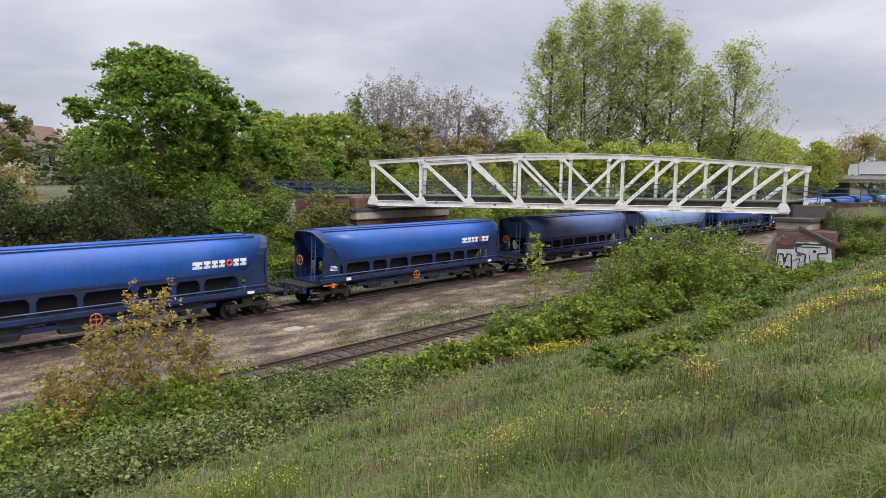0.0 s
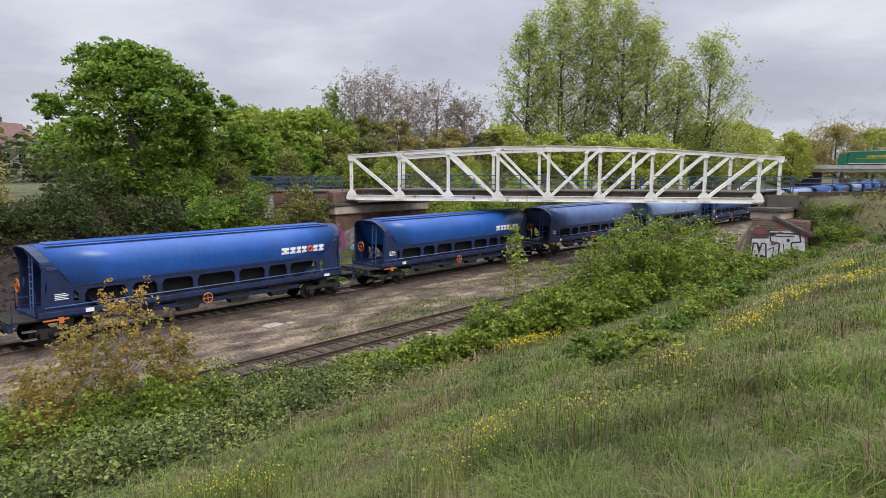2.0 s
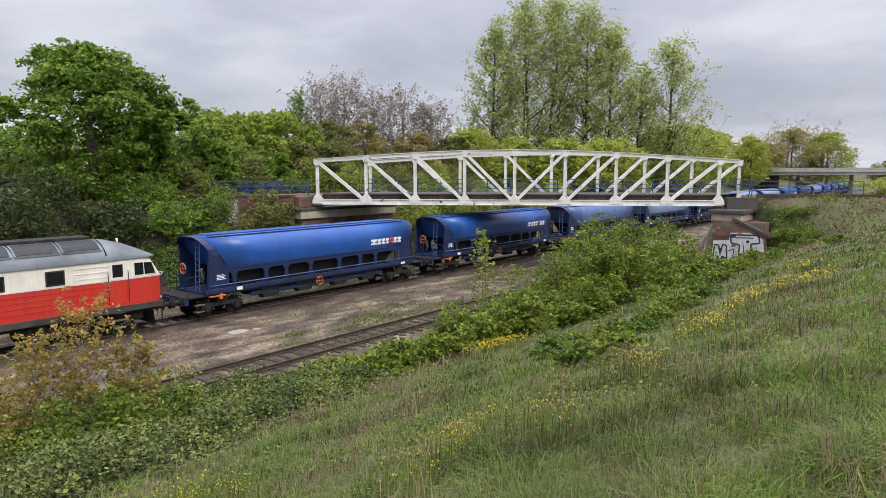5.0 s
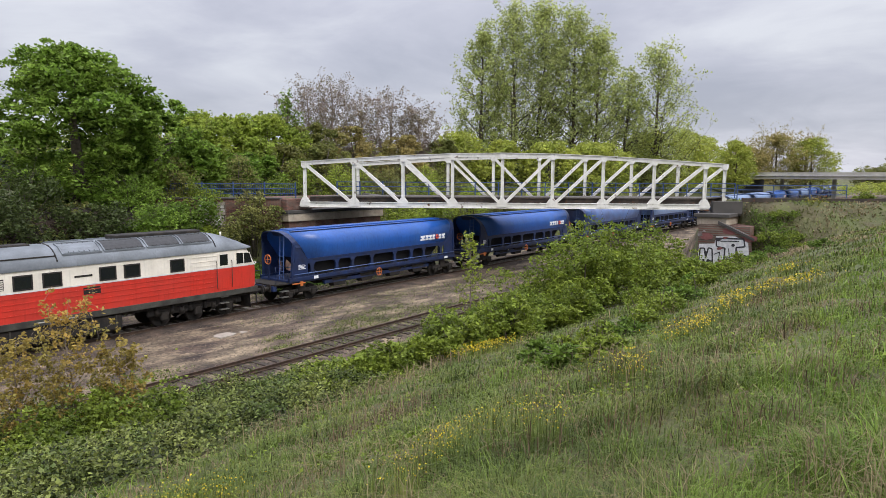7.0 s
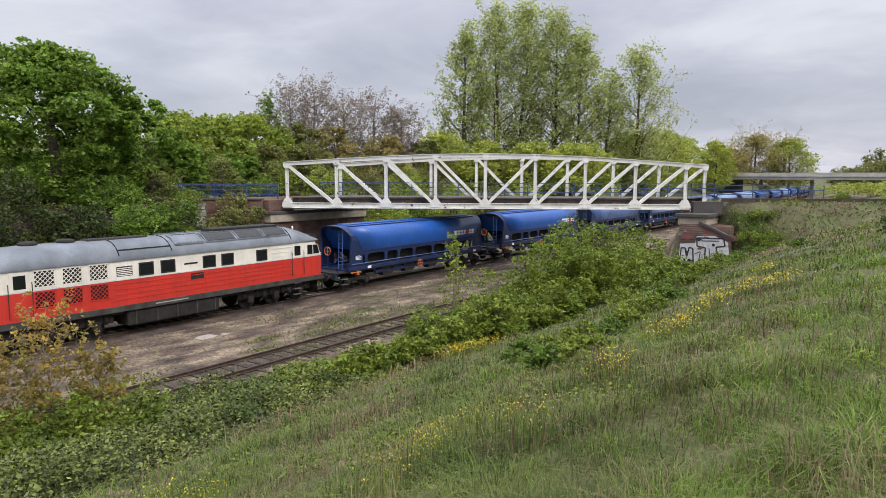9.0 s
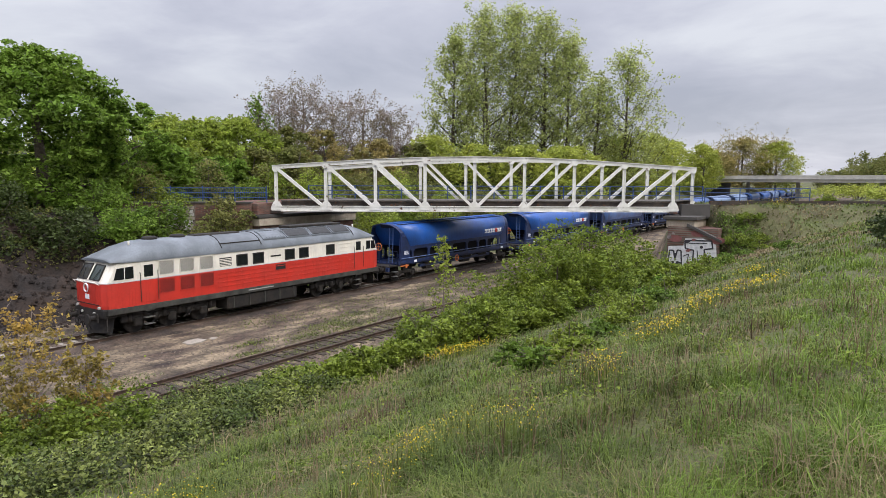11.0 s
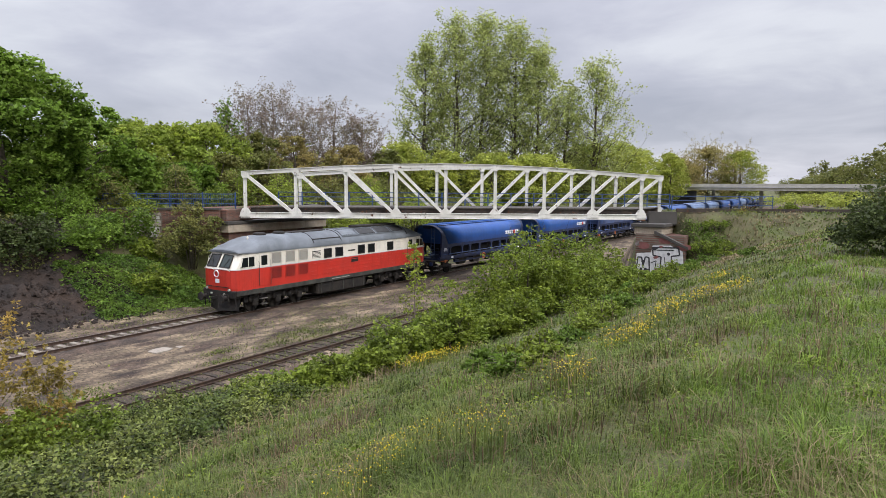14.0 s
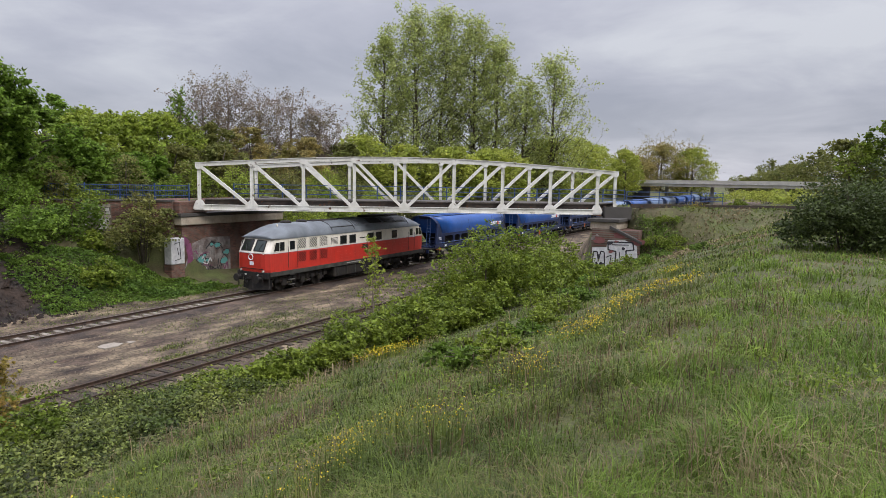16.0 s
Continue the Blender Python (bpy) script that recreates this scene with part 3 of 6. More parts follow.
def brick_material():
    m = bpy.data.materials.new("brickwork")
    m.use_nodes = True
    n, l = m.node_tree.nodes, m.node_tree.links
    b = n["Principled BSDF"]
    b.inputs["Roughness"].default_value = 0.95
    tc, mp, br, ns, mx = n.new("ShaderNodeTexCoord"), n.new("ShaderNodeMapping"), n.new("ShaderNodeTexBrick"), n.new("ShaderNodeTexNoise"), n.new("ShaderNodeMix")
    mp.inputs["Rotation"].default_value = (radians(90), 0, 0)
    l.new(tc.outputs["Object"], mp.inputs[0]); l.new(mp.outputs[0], br.inputs["Vector"])
    br.inputs["Scale"].default_value, br.inputs["Mortar Size"].default_value = 1.0, 0.012
    br.inputs["Brick Width"].default_value, br.inputs["Row Height"].default_value = 0.26, 0.083
    br.inputs["Color1"].default_value, br.inputs["Color2"].default_value, br.inputs["Mortar"].default_value = (0.24, 0.105, 0.075, 1), (0.115, 0.06, 0.048, 1), (0.19, 0.16, 0.13, 1)
    ns.inputs["Scale"].default_value, ns.inputs["Detail"].default_value = 0.8, 6.0
    l.new(tc.outputs["Object"], ns.inputs["Vector"])
    mx.data_type = "RGBA"; mx.blend_type = "MULTIPLY"; mx.inputs[0].default_value = 0.75
    rp = n.new("ShaderNodeValToRGB")
    rp.color_ramp.elements[0].position, rp.color_ramp.elements[0].color = 0.35, (0.3, 0.27, 0.25, 1)
    rp.color_ramp.elements[1].position, rp.color_ramp.elements[1].color = 0.65, (1, 1, 1, 1)
    l.new(ns.outputs[0], rp.inputs[0]); l.new(br.outputs[0], mx.inputs[6]); l.new(rp.outputs[0], mx.inputs[7]); l.new(mx.outputs[2], b.inputs["Base Color"])
    bp = n.new("ShaderNodeBump"); bp.inputs["Strength"].default_value = 0.5; bp.inputs["Distance"].default_value = 0.02; bp.invert = True
    l.new(br.outputs["Fac"], bp.inputs["Height"]); l.new(bp.outputs[0], b.inputs["Normal"])
    return m


M["brickwork"] = brick_material()


def blob(rng, cx, cz, rx, rz, n=10, jag=0.25):
    return [(cx + rx * math.cos(6.2832 * k / n) * rng.uniform(1 - jag, 1 + jag), cz + rz * math.sin(6.2832 * k / n) * rng.uniform(1 - jag, 1 + jag)) for k in range(n)]


def plate(pts, frame_m, depth=0.008, lift=0.0):
    """A flat patch of paint, pts in the wall's own (along, up) plane."""
    a = [frame_m @ Vector((x, -lift, z)) for x, z in pts]
    b = [frame_m @ Vector((x, -lift - depth, z)) for x, z in pts]
    return Geo().loft([a, b], False, True)


def stroke(pts, w, frame_m, lift):
    g = Geo()
    for (x0, z0), (x1, z1) in zip(pts, pts[1:]):
        g.beam(frame_m @ Vector((x0, -lift, z0)), frame_m @ Vector((x1, -lift, z1)), w, 0.012, frame_m.to_3x3() @ Vector((0, 1, 0)))
    return g


def abutment_left():
    t = thing("abutment_left", "weathered brick bridge abutment with a concrete bearing beam and graffiti", "abutment", kind="structure")
    part("brick_face", Geo().box(33.2, 43.5, 40.2, 46.0, -0.6, 4.0), "brickwork", t)
    part("bearing_beam", Geo().box(33.0, 43.7, 40.0, 46.2, 4.0, 4.62, chamfer=0.04), "concrete", t)
    part("bearing_shelf", Geo().box(32.9, 43.8, 39.92, 46.2, 4.62, 4.86, chamfer=0.03), "dark_concrete", t)
    part("back_wall", Geo().box(33.2, 43.5, 41.6, 46.0, 4.86, 5.75, chamfer=0.03), "brickwork", t)
    # wing walls that run back along the approach
    for s, x0, mat in ((-1, 33.2, "brickwork"), (1, 43.6, "brickwork")):
        w = Vector((x0, 40.6, 0))
        d = Vector((-0.60, 0.80, 0)) if s < 0 else Vector((0.55, 0.83, 0))
        nrm = Vector((d.y, -d.x, 0)) * 0.3
        prof = [(0.3, 5.72), (13, 5.72), (13, 3.0), (6, 0.5), (0.3, -0.5)]
        q = [w + d * a + Vector((0, 0, z)) for a, z in prof]
        part("wing_wall", Geo().loft([[p - nrm for p in q], [p + nrm for p in q]], False, True), mat, t)
        part("coping", Geo().beam(w + d * 0.3 + Vector((0, 0, 5.78)), w + d * 13 + Vector((0, 0, 5.78)), 0.75, 0.12), "dark_concrete", t)
    rng = random.Random(5)
    F = pose(33.2, 40.2, 0)
    part("paint_patch", plate([(0.05, 0.0), (4.6, 0.0), (4.6, 2.9), (2.2, 3.0), (0.9, 2.6), (0.3, 1.2)], F, 0.006), "dirty_paint", t, "faded grey paint")
    arc = [(0.9, -0.1), (0.62, 0.7), (0.70, 1.7), (0.5, 2.6), (-0.1, 3.1)]
    part("paint_arc", stroke(arc, 0.5, F, 0.012), "paint_plum", t, "plum coloured painted arc")
    for cx, cz, r in ((1.7, 1.3, 0.24), (1.95, 1.6, 0.16), (2.3, 1.2, 0.14), (3.3, 2.3, 0.2), (1.4, 0.7, 0.12), (3.9, 1.0, 0.3), (4.2, 1.7, 0.22), (2.7, 2.4, 0.14)):
        part("paint_mark", plate(blob(rng, cx, cz, r * 1.2, r, 11, 0.45), F, 0.006, 0.010), "paint_teal", t, "teal graffiti mark")
        part("paint_line", stroke(blob(rng, cx, cz, r * 1.5, r * 1.3, 8, 0.4), 0.05, F, 0.022), "paint_black", t, "black graffiti outline")
    for k in range(16):
        cx, cz, w2 = rng.uniform(1.0, 4.4), rng.uniform(0.3, 2.7), rng.uniform(0.3, 0.9)
        pts = [(cx + w2 * e + rng.uniform(-0.1, 0.1), cz + rng.uniform(-0.4, 0.4)) for e in (-0.5, -0.15, 0.2, 0.5)]
        part("paint_line", stroke(pts, rng.uniform(0.03, 0.10), F, 0.03 + k * 0.002), ("paint_black", "paint_white", "paint_plum", "paint_black")[k % 4], t, "loose graffiti stroke")
    for pts in ([(-1.0, 2.7), (-0.5, 2.8), (-0.4, 1.6), (-0.9, 1.5)], [(-0.7, 2.4), (-0.6, 1.9)]):
        part("paint_line", stroke(pts, 0.05, pose(33.2, 39.9, 0), 0.012), "paint_black", t, "thin dark painted line")
    part("plinth", Geo().box(32.0, 33.18, 39.95, 40.7, -0.4, 1.2), "brickwork", t)
    part("parapet_block", Geo().box(33.05, 35.6, 40.25, 41.58, 4.87, 5.74, chamfer=0.03), "brickwork", t)
    part("painted_block", Geo().box(32.0, 33.18, 39.9, 40.7, 1.2, 3.1, chamfer=0.05), "paint_white", t, "white painted masonry block")
    d = Vector((-0.60, 0.80, 0))
    nn = Vector((-0.80, -0.60, 0))
    w = Vector((33.2, 40.6, 0)) + nn * 0.34
    q = [w + d * a + Vector((0, 0, z)) for a, z in ((4.5, 3.4), (6.7, 4.0), (6.7, 5.5), (4.5, 5.5))]
    part("painted_wall", Geo().loft([q, [p + nn * 0.05 for p in q]], False, True), "mortar", t, "rough stretch of stone wall")
    rs = random.Random(8)
    for row in range(7):
        a = 4.5 + rs.uniform(0, 0.2)
        while a < 6.4:
            w1 = rs.uniform(0.22, 0.5)
            z0 = 5.28 - row * 0.26
            if z0 > 3.5 + (a - 4.5) * 0.25:
                q = [w + nn * 0.05 + d * e + Vector((0, 0, z)) for e, z in ((a, z0), (a + w1, z0), (a + w1 - 0.02, z0 + 0.22), (a + 0.02, z0 + 0.22))]
                part("stone", Geo().loft([q, [p + nn * rs.uniform(0.03, 0.09) for p in q]], False, True), rs.choice(("paint_white", "slab", "slab", "grey_concrete")), t)
            a += w1 + 0.03
    return t


def abutment_right():
    t = thing("abutment_right", "brick bridge abutment with concrete cap, its wing wall covered in graffiti", "abutment", kind="structure")
    part("brick_face", Geo().box(51.1, 60.5, 11.2, 14.7, -0.6, 4.0), "brickwork", t)
    part("bearing_beam", Geo().box(50.9, 60.7, 12.8, 14.9, 4.0, 4.6, chamfer=0.04), "concrete", t)
    part("bearing_shelf", Geo().box(50.7, 60.9, 12.6, 15.1, 4.6, 4.86, chamfer=0.03), "dark_concrete", t)
    # wing wall facing along the cutting, its top falling with the bank
    F = Matrix(((0, 1, 0, 51.05), (-1, 0, 0, 14.7), (0, 0, 1, 0), (0, 0, 0, 1)))
    prof = [(0.0, -0.5), (3.7, 1.2), (3.7, 3.1), (1.5, 4.1), (0.0, 4.1)]
    q = [F @ Vector((a, 0, z)) for a, z in prof]
    part("wing_wall", Geo().loft([q, [p + Vector((-0.35, 0, 0)) for p in q]], False, True), "brickwork", t)
    q = [F @ Vector((a, 0.05, z)) for a, z in ((1.4, 4.14), (3.9, 3.02), (3.9, 3.22), (1.4, 4.36))]
    part("coping", Geo().loft([q, [p + Vector((-0.5, 0, 0)) for p in q]], False, True), "dark_concrete", t)
    W = F @ Matrix.Translation((0, -0.35, 0))
    rng = random.Random(11)
    part("paint_patch", plate([(0.0, 0.4), (1.6, 0.5), (2.4, 1.4), (3.6, 1.9), (3.5, 2.9), (2.6, 3.3), (1.3, 3.25), (1.2, 2.7), (0.1, 2.6)], W, 0.006), "paint_white", t, "white graffiti lettering")
    shapes = ([(0.08, 0.7), (0.2, 2.3), (0.5, 2.3), (0.62, 1.6), (0.78, 2.35), (1.05, 2.3), (1.15, 0.8), (0.9, 0.75), (0.8, 1.5), (0.62, 1.1), (0.45, 1.5), (0.38, 0.7), (0.08, 0.7)],
              [(1.3, 3.1), (3.2, 3.15), (3.3, 2.6), (2.7, 2.5), (2.75, 1.9), (2.2, 1.4), (1.9, 1.3), (1.95, 2.4), (1.35, 2.5), (1.3, 3.1)], [(1.6, 2.9), (2.9, 2.95)], [(2.2, 2.4), (2.3, 1.7)], [(0.0, 0.55), (0.5, 0.75), (0.75, 0.5), (1.3, 0.85), (1.7, 0.7)], [(1.2, 1.9), (1.6, 2.1), (1.5, 1.2)])
    for k, pts in enumerate(shapes):
        part("paint_line", stroke(pts, 0.10 if k < 2 else 0.06, W, 0.014 + k * 0.002), "paint_black", t, "black graffiti outline")
    for k in range(10):
        cx, cz = rng.uniform(0.1, 3.4), rng.uniform(0.8, 3.6)
        part("paint_mark", plate(blob(rng, cx, cz, rng.uniform(0.08, 0.22), rng.uniform(0.06, 0.16), 9, 0.4), W, 0.004, 0.026), ("paint_red", "dirty_paint", "paint_black")[k % 3], t, "small graffiti mark")
    for cx, cz in ((2.5, 2.65), (0.6, 2.0), (3.3, 1.9)):
        part("paint_dot", plate(blob(rng, cx, cz, 0.12, 0.12, 8, 0.1), W, 0.006, 0.016), "paint_black", t)
    for cx, cz in ((0.6, 3.2), (2.2, 3.65), (3.6, 3.2)):
        part("paint_mark", plate(blob(rng, cx, cz, 0.5, 0.25, 14, 0.12), W, 0.004), "paint_red", t, "faded red graffiti")
    # the retaining edge of the approach beyond the bridge
    a = BR + AX * 0.6
    part("parapet_stub", Geo().beam((a.x, a.y, 5.25), (a.x + AX.x * 2.2, a.y + AX.y * 2.2, 5.25), 0.5, 0.95), "dark_concrete", t)
    return t


abutment_left()
abutment_right()


def path_edge():
    a, b = BR + AX * 2.8, BR + AX * 60
    t = thing("path_edge", "dark steel edging along the raised path", "edging", kind="structure")
    part("edge_beam", Geo().beam((a.x, a.y, 5.84), (b.x, b.y, 5.84), 0.14, 0.30), "dark_steel", t)


path_edge()

# ---------- rolling stock ----------
def mirror_y(g):
    o = Geo()
    o.add([(x, -y, z) for x, y, z in g.v], g.f)
    o.s = list(g.s)
    return o


def wheelset(parent, x, r, name="wheelset"):
    g = Geo().tube([(0, -0.8, 0), (0, 0.8, 0)], 0.08, 8)
    for s in (-1, 1):
        g.tube([(0, s * 0.68, 0), (0, s * 0.72, 0), (0, s * 0.72, 0), (0, s * 0.82, 0)], [r + 0.03, r + 0.03, r, r], 24)
        for k in range(4):
            a = k * math.pi / 2
            g.beam((math.cos(a) * 0.12, s * 0.835, math.sin(a) * 0.12), (math.cos(a) * r * 0.8, s * 0.835, math.sin(a) * r * 0.8), 0.06, 0.03, (0, 1, 0))
    ob = part(name, g, "under", parent)
    ob.matrix_basis = pose(x, 0, r)
    return ob


def buffers(parent, x, sgn, mat="under"):
    for y in (-0.875, 0.875):
        g = Geo().tube([(x, y, 1.05), (x + sgn * 0.40, y, 1.05)], 0.12, 12).tube([(x + sgn * 0.40, y, 1.05), (x + sgn * 0.47, y, 1.05)], [0.25, 0.24], 16)
        g.box(min(x, x + sgn * 0.06), max(x, x + sgn * 0.06), y - 0.2, y + 0.2, 0.85, 1.25)
        part("buffer", g, mat, parent)
    g = Geo().beam((x, 0, 1.03), (x + sgn * 0.35, 0, 1.03), 0.09, 0.14).ring((x + sgn * 0.42, 0, 0.92), (0, 1, 0), 0.13, 0.03, 12)
    part("coupling", g, mat, parent)


def build_loco():
    t = thing("locomotive", "red and cream diesel locomotive with a grey roof and dark bogies", "locomotive")
    LV = [(1.42, 9.82, 1.475), (1.6, 9.86, 1.475), (2.3, 9.88, 1.475), (2.66, 9.86, 1.475)]

    def plan(L, w, z):
        half = [(-L, -0.0), (-L, -0.75), (-L + 0.07, -1.12), (-L + 0.25, -w + 0.10), (-L + 0.6, -w)]
        left = half + [(-x, y) for x, y in reversed(half)]
        return [(x, y, z) for x, y in left] + [(x, -y, z) for x, y in reversed(left)][1:-1]
    part("lower_body", Geo().loft([plan(L, w, z) for z, L, w in LV], False, True), "loco_red", t, "red lower body panels")
    part("upper_body", Geo().loft([plan(L, w, z) for z, L, w in ((2.66, 9.86, 1.475), (2.75, 9.82, 1.475), (3.56, 9.36, 1.46), (3.66, 9.26, 1.40))], False, True), "loco_cream", t, "cream upper body panels")
    part("waist_line", Geo().loft([plan(L, w, z) for z, L, w in ((2.645, 9.885, 1.487), (2.69, 9.885, 1.487))], False, True), "paint_white", t)
    # roof: arched sections that dip over the cabs
    secs = []
    for x in (-9.45, -9.3, -8.9, -8.3, -7.6, -6.8, -5.5, -3.4, 0, 3.4, 5.5, 6.8, 7.6, 8.3, 8.9, 9.3, 9.45):
        e = min(1.0, (9.5 - abs(x)) / 2.4)
        rise = 0.10 + 0.78 * math.sin(e * math.pi / 2)
        w = 1.30 + 0.21 * min(1, (9.5 - abs(x)) / 0.5)
        secs.append([(x, w * c, 3.62 + rise * s) for c, s in ((-1, -0.07), (-1.0, 0.05), (-0.93, 0.34), (-0.78, 0.64), (-0.55, 0.87), (-0.28, 0.98), (0, 1.0), (0.28, 0.98), (0.55, 0.87), (0.78, 0.64), (0.93, 0.34), (1.0, 0.05), (1, -0.07))])
    part("roof", Geo().loft(secs, True), "loco_roof", t, "grey painted roof")

    def roof_z(y):
        return float(np.interp(abs(y) / 1.51, [0, 0.28, 0.55, 0.78, 0.93, 1.0], [4.50, 4.48, 4.385, 4.183, 3.92, 3.664]))
    # framed roof hatches with louvres, on both slopes
    for s in (-1, 1):
        for x0, x1, n in ((-0.3, 1.35, 1), (1.5, 3.4, 1), (3.55, 5.25, 1), (5.4, 7.0, 1)):
            pts = [(y, roof_z(y)) for y in (0.55, 0.8, 1.05, 1.25)]
            g = Geo().loft([[(x, s * y, z + 0.05) for y, z in pts] + [(x, s * y, z - 0.02) for y, z in reversed(pts)] for x in (x0 + 0.05, x1 - 0.05)], False, True)
            hatch = part("roof_grille", g, "roof_mesh" if x0 > 0 else "loco_roof", t, "dark louvred roof grille" if x0 > 0 else "pale roof hatch")
            for k in range(1, 7):
                x = x0 + 0.05 + (x1 - x0 - 0.1) * k / 7
                part("slat", Geo().beam((x, s * 0.55, roof_z(0.55) + 0.055), (x, s * 1.25, roof_z(1.25) + 0.055), 0.025, 0.03), "under", hatch)
            g = Geo()
            for y in (0.5, 1.3):
                g.beam((x0, s * y, roof_z(y) + 0.04), (x1, s * y, roof_z(y) + 0.04), 0.07, 0.08)
            for x in (x0, x1):
                for (ya, yb) in ((0.5, 0.9), (0.9, 1.3)):
                    g.beam((x, s * ya, roof_z(ya) + 0.04), (x, s * yb, roof_z(yb) + 0.04), 0.07, 0.08)
            part("frame", g, "loco_roof", hatch)
        for x in (-3.3, -0.6, 7.15):
            arc = [(y, roof_z(y) + 0.02) for y in (0.1, 0.6, 1.0, 1.3, 1.45)]
            part("roof_seam", Geo().tube([(x, s * y, z) for y, z in arc], 0.032, 6), "under", t)
        part("roof_seam", Geo().beam((-3.3, s * 1.30, roof_z(1.30) + 0.02), (-0.6, s * 1.30, roof_z(1.30) + 0.02), 0.06, 0.05), "under", t)
    for x in (-6.6, -5.0):
        part("fan_cowl", Geo().tube([(x, 0, 4.44), (x, 0, 4.58), (x, 0, 4.64)], [0.40, 0.38, 0.28], 18), "under", t)
    part("exhaust_fairing", Geo().box(-4.2, -1.2, -0.35, 0.35, 4.42, 4.56, chamfer=0.08), "under", t)
    part("roof_walkway", Geo().box(2.4, 6.9, -0.52, 0.52, 4.40, 4.68, chamfer=0.04), "under", t)
    for x in (-8.0, 8.1):
        part("horn", Geo().tube([(x, -0.5, 4.25), (x, -0.5, 4.5)], 0.05, 8), "loco_cream", t)
    # sides
    for s in (-1, 1):
        y = s * 1.475
        wy = lambda a, b: (min(y + s * a, y + s * b), max(y + s * a, y + s * b))
        for x0, x1 in ((-2.38, -1.62), (-1.25, -0.46), (1.12, 1.9), (2.25, 3.04), (4.56, 5.33)):
            w = part("side_window", Geo().box(x0 + 0.05, x1 - 0.05, *wy(-0.02, 0.012), 2.80, 3.34, chamfer=0.03), "glass_dark", t)
            g = Geo()
            for a, b, c, d in ((x0, x1, 2.75, 2.81), (x0, x1, 3.33, 3.39), (x0, x0 + 0.06, 2.81, 3.33), (x1 - 0.06, x1, 2.81, 3.33)):
                g.box(a, b, *wy(-0.02, 0.022), c, d)
            part("frame", g, "under", w)
        lv = part("louvre", Geo().box(-3.47, -2.70, *wy(-0.02, 0.008), 2.83, 3.30), "under", t, "small louvred vent")
        for k in range(5):
            part("slat", Geo().box(-3.45, -2.72, *wy(0.0, 0.02), 2.86 + k * 0.085, 2.90 + k * 0.085), "loco_cream", lv)
        # latticed air intakes: cream above, red below
        for x0, x1 in ((-7.04, -6.20), (-5.88, -5.05), (-4.72, -3.88)):
            for z0, z1, mat in ((2.80, 3.50, "loco_cream"), (1.88, 2.58, "loco_red")):
                # backing panel coloured near black as the shade behind the lattice
                pan = part("air_intake", Geo().box(x0, x1, *wy(-0.02, 0.004), z0, z1), "void_shade", t, "latticed air intake")
                g = Geo()
                step, w0, h0 = 0.20, x1 - x0, z1 - z0
                for dirn in (1, -1):
                    c = -h0
                    while c < w0:
                        # a bar from the bottom edge to the top edge at 45 degrees, clipped to the panel
                        a0, a1 = max(c, 0), min(c + h0, w0)
                        if a1 - a0 > 0.03:
                            pz = lambda a: z0 + (a - c) if dirn > 0 else z1 - (a - c)
                            g.beam((x0 + a0, y + s * 0.014, pz(a0)), (x0 + a1, y + s * 0.014, pz(a1)), 0.030, 0.016, (0, 1, 0))
                        c += step
                for a, b, c2, d in ((x0 - 0.03, x1 + 0.03, z0 - 0.03, z0 + 0.02), (x0 - 0.03, x1 + 0.03, z1 - 0.02, z1 + 0.03), (x0 - 0.03, x0 + 0.02, z0, z1), (x1 - 0.02, x1 + 0.03, z0, z1)):
                    g.box(a, b, *wy(0.0, 0.024), c2, d)
                part("lattice", g, mat, pan)
        g = Geo()
        for z in (1.72, 1.96, 2.2, 2.44):
            g.box(-3.6, 7.4, *wy(-0.01, 0.016), z, z + 0.03)
        part("ribs", g, "loco_red", t)
        g = Geo()
        for z in (2.86, 3.1, 3.34):
            g.box(5.7, 7.3, *wy(-0.01, 0.014), z, z + 0.025)
        part("ribs", g, "loco_cream", t)
        part("vent", Geo().box(0.4, 1.15, *wy(-0.02, 0.01), 2.2, 2.55), "under", t)
        for sx in (-1, 1):
            a, b = sorted((sx * 7.22, sx * 7.98))
            door = part("cab_door", Geo().box(a, b, *wy(-0.02, 0.012), 1.55, 2.63, chamfer=0.01), "loco_red", t)
            part("door_panel", Geo().box(a, b, *wy(-0.02, 0.012), 2.70, 3.52, chamfer=0.01), "loco_cream", door)
            part("door_window", Geo().box(a + 0.14, b - 0.14, *wy(0.0, 0.02), 2.80, 3.38, chamfer=0.03), "glass_dark", door)
            for x in (a - 0.08, b + 0.08):
                g = Geo().tube([(x, y + s * 0.02, 1.6), (x, y + s * 0.07, 1.65), (x, y + s * 0.07, 3.0), (x, y + s * 0.02, 3.05)], 0.018, 6)
                part("handrail", g, "loco_frame", door)
            # cab side window
            p = [(sx * 8.36, 2.78), (sx * 9.40, 2.78), (sx * 9.22, 3.36), (sx * 8.36, 3.40)]
            q = [(x, y - s * 0.03, z) for x, z in p]
            w = part("cab_side_window", Geo().loft([q, [(x, y + s * 0.014, z) for x, z in p]], False, True), "glass_dark", t)
            g = Geo()
            for (xa, za), (xb, zb) in zip(p, p[1:] + p[:1]):
                g.beam((xa, y + s * 0.012, za), (xb, y + s * 0.012, zb), 0.03, 0.03, (0, 1, 0))
            for f in (0.46,):
                g.beam((sx * (8.42 + f * 0.9), y + s * 0.012, 2.8), (sx * (8.42 + f * 0.88), y + s * 0.012, 3.36), 0.035, 0.03, (0, 1, 0))
            part("frame", g, "loco_cream", w)
            for k in range(3):
                a, b = sorted((sx * 7.35, sx * 7.85))
                part("step", Geo().box(a, b, *wy(-0.2, 0.02), 0.42 + k * 0.34, 0.46 + k * 0.34), "chrome" if k < 2 else "loco_frame", t)
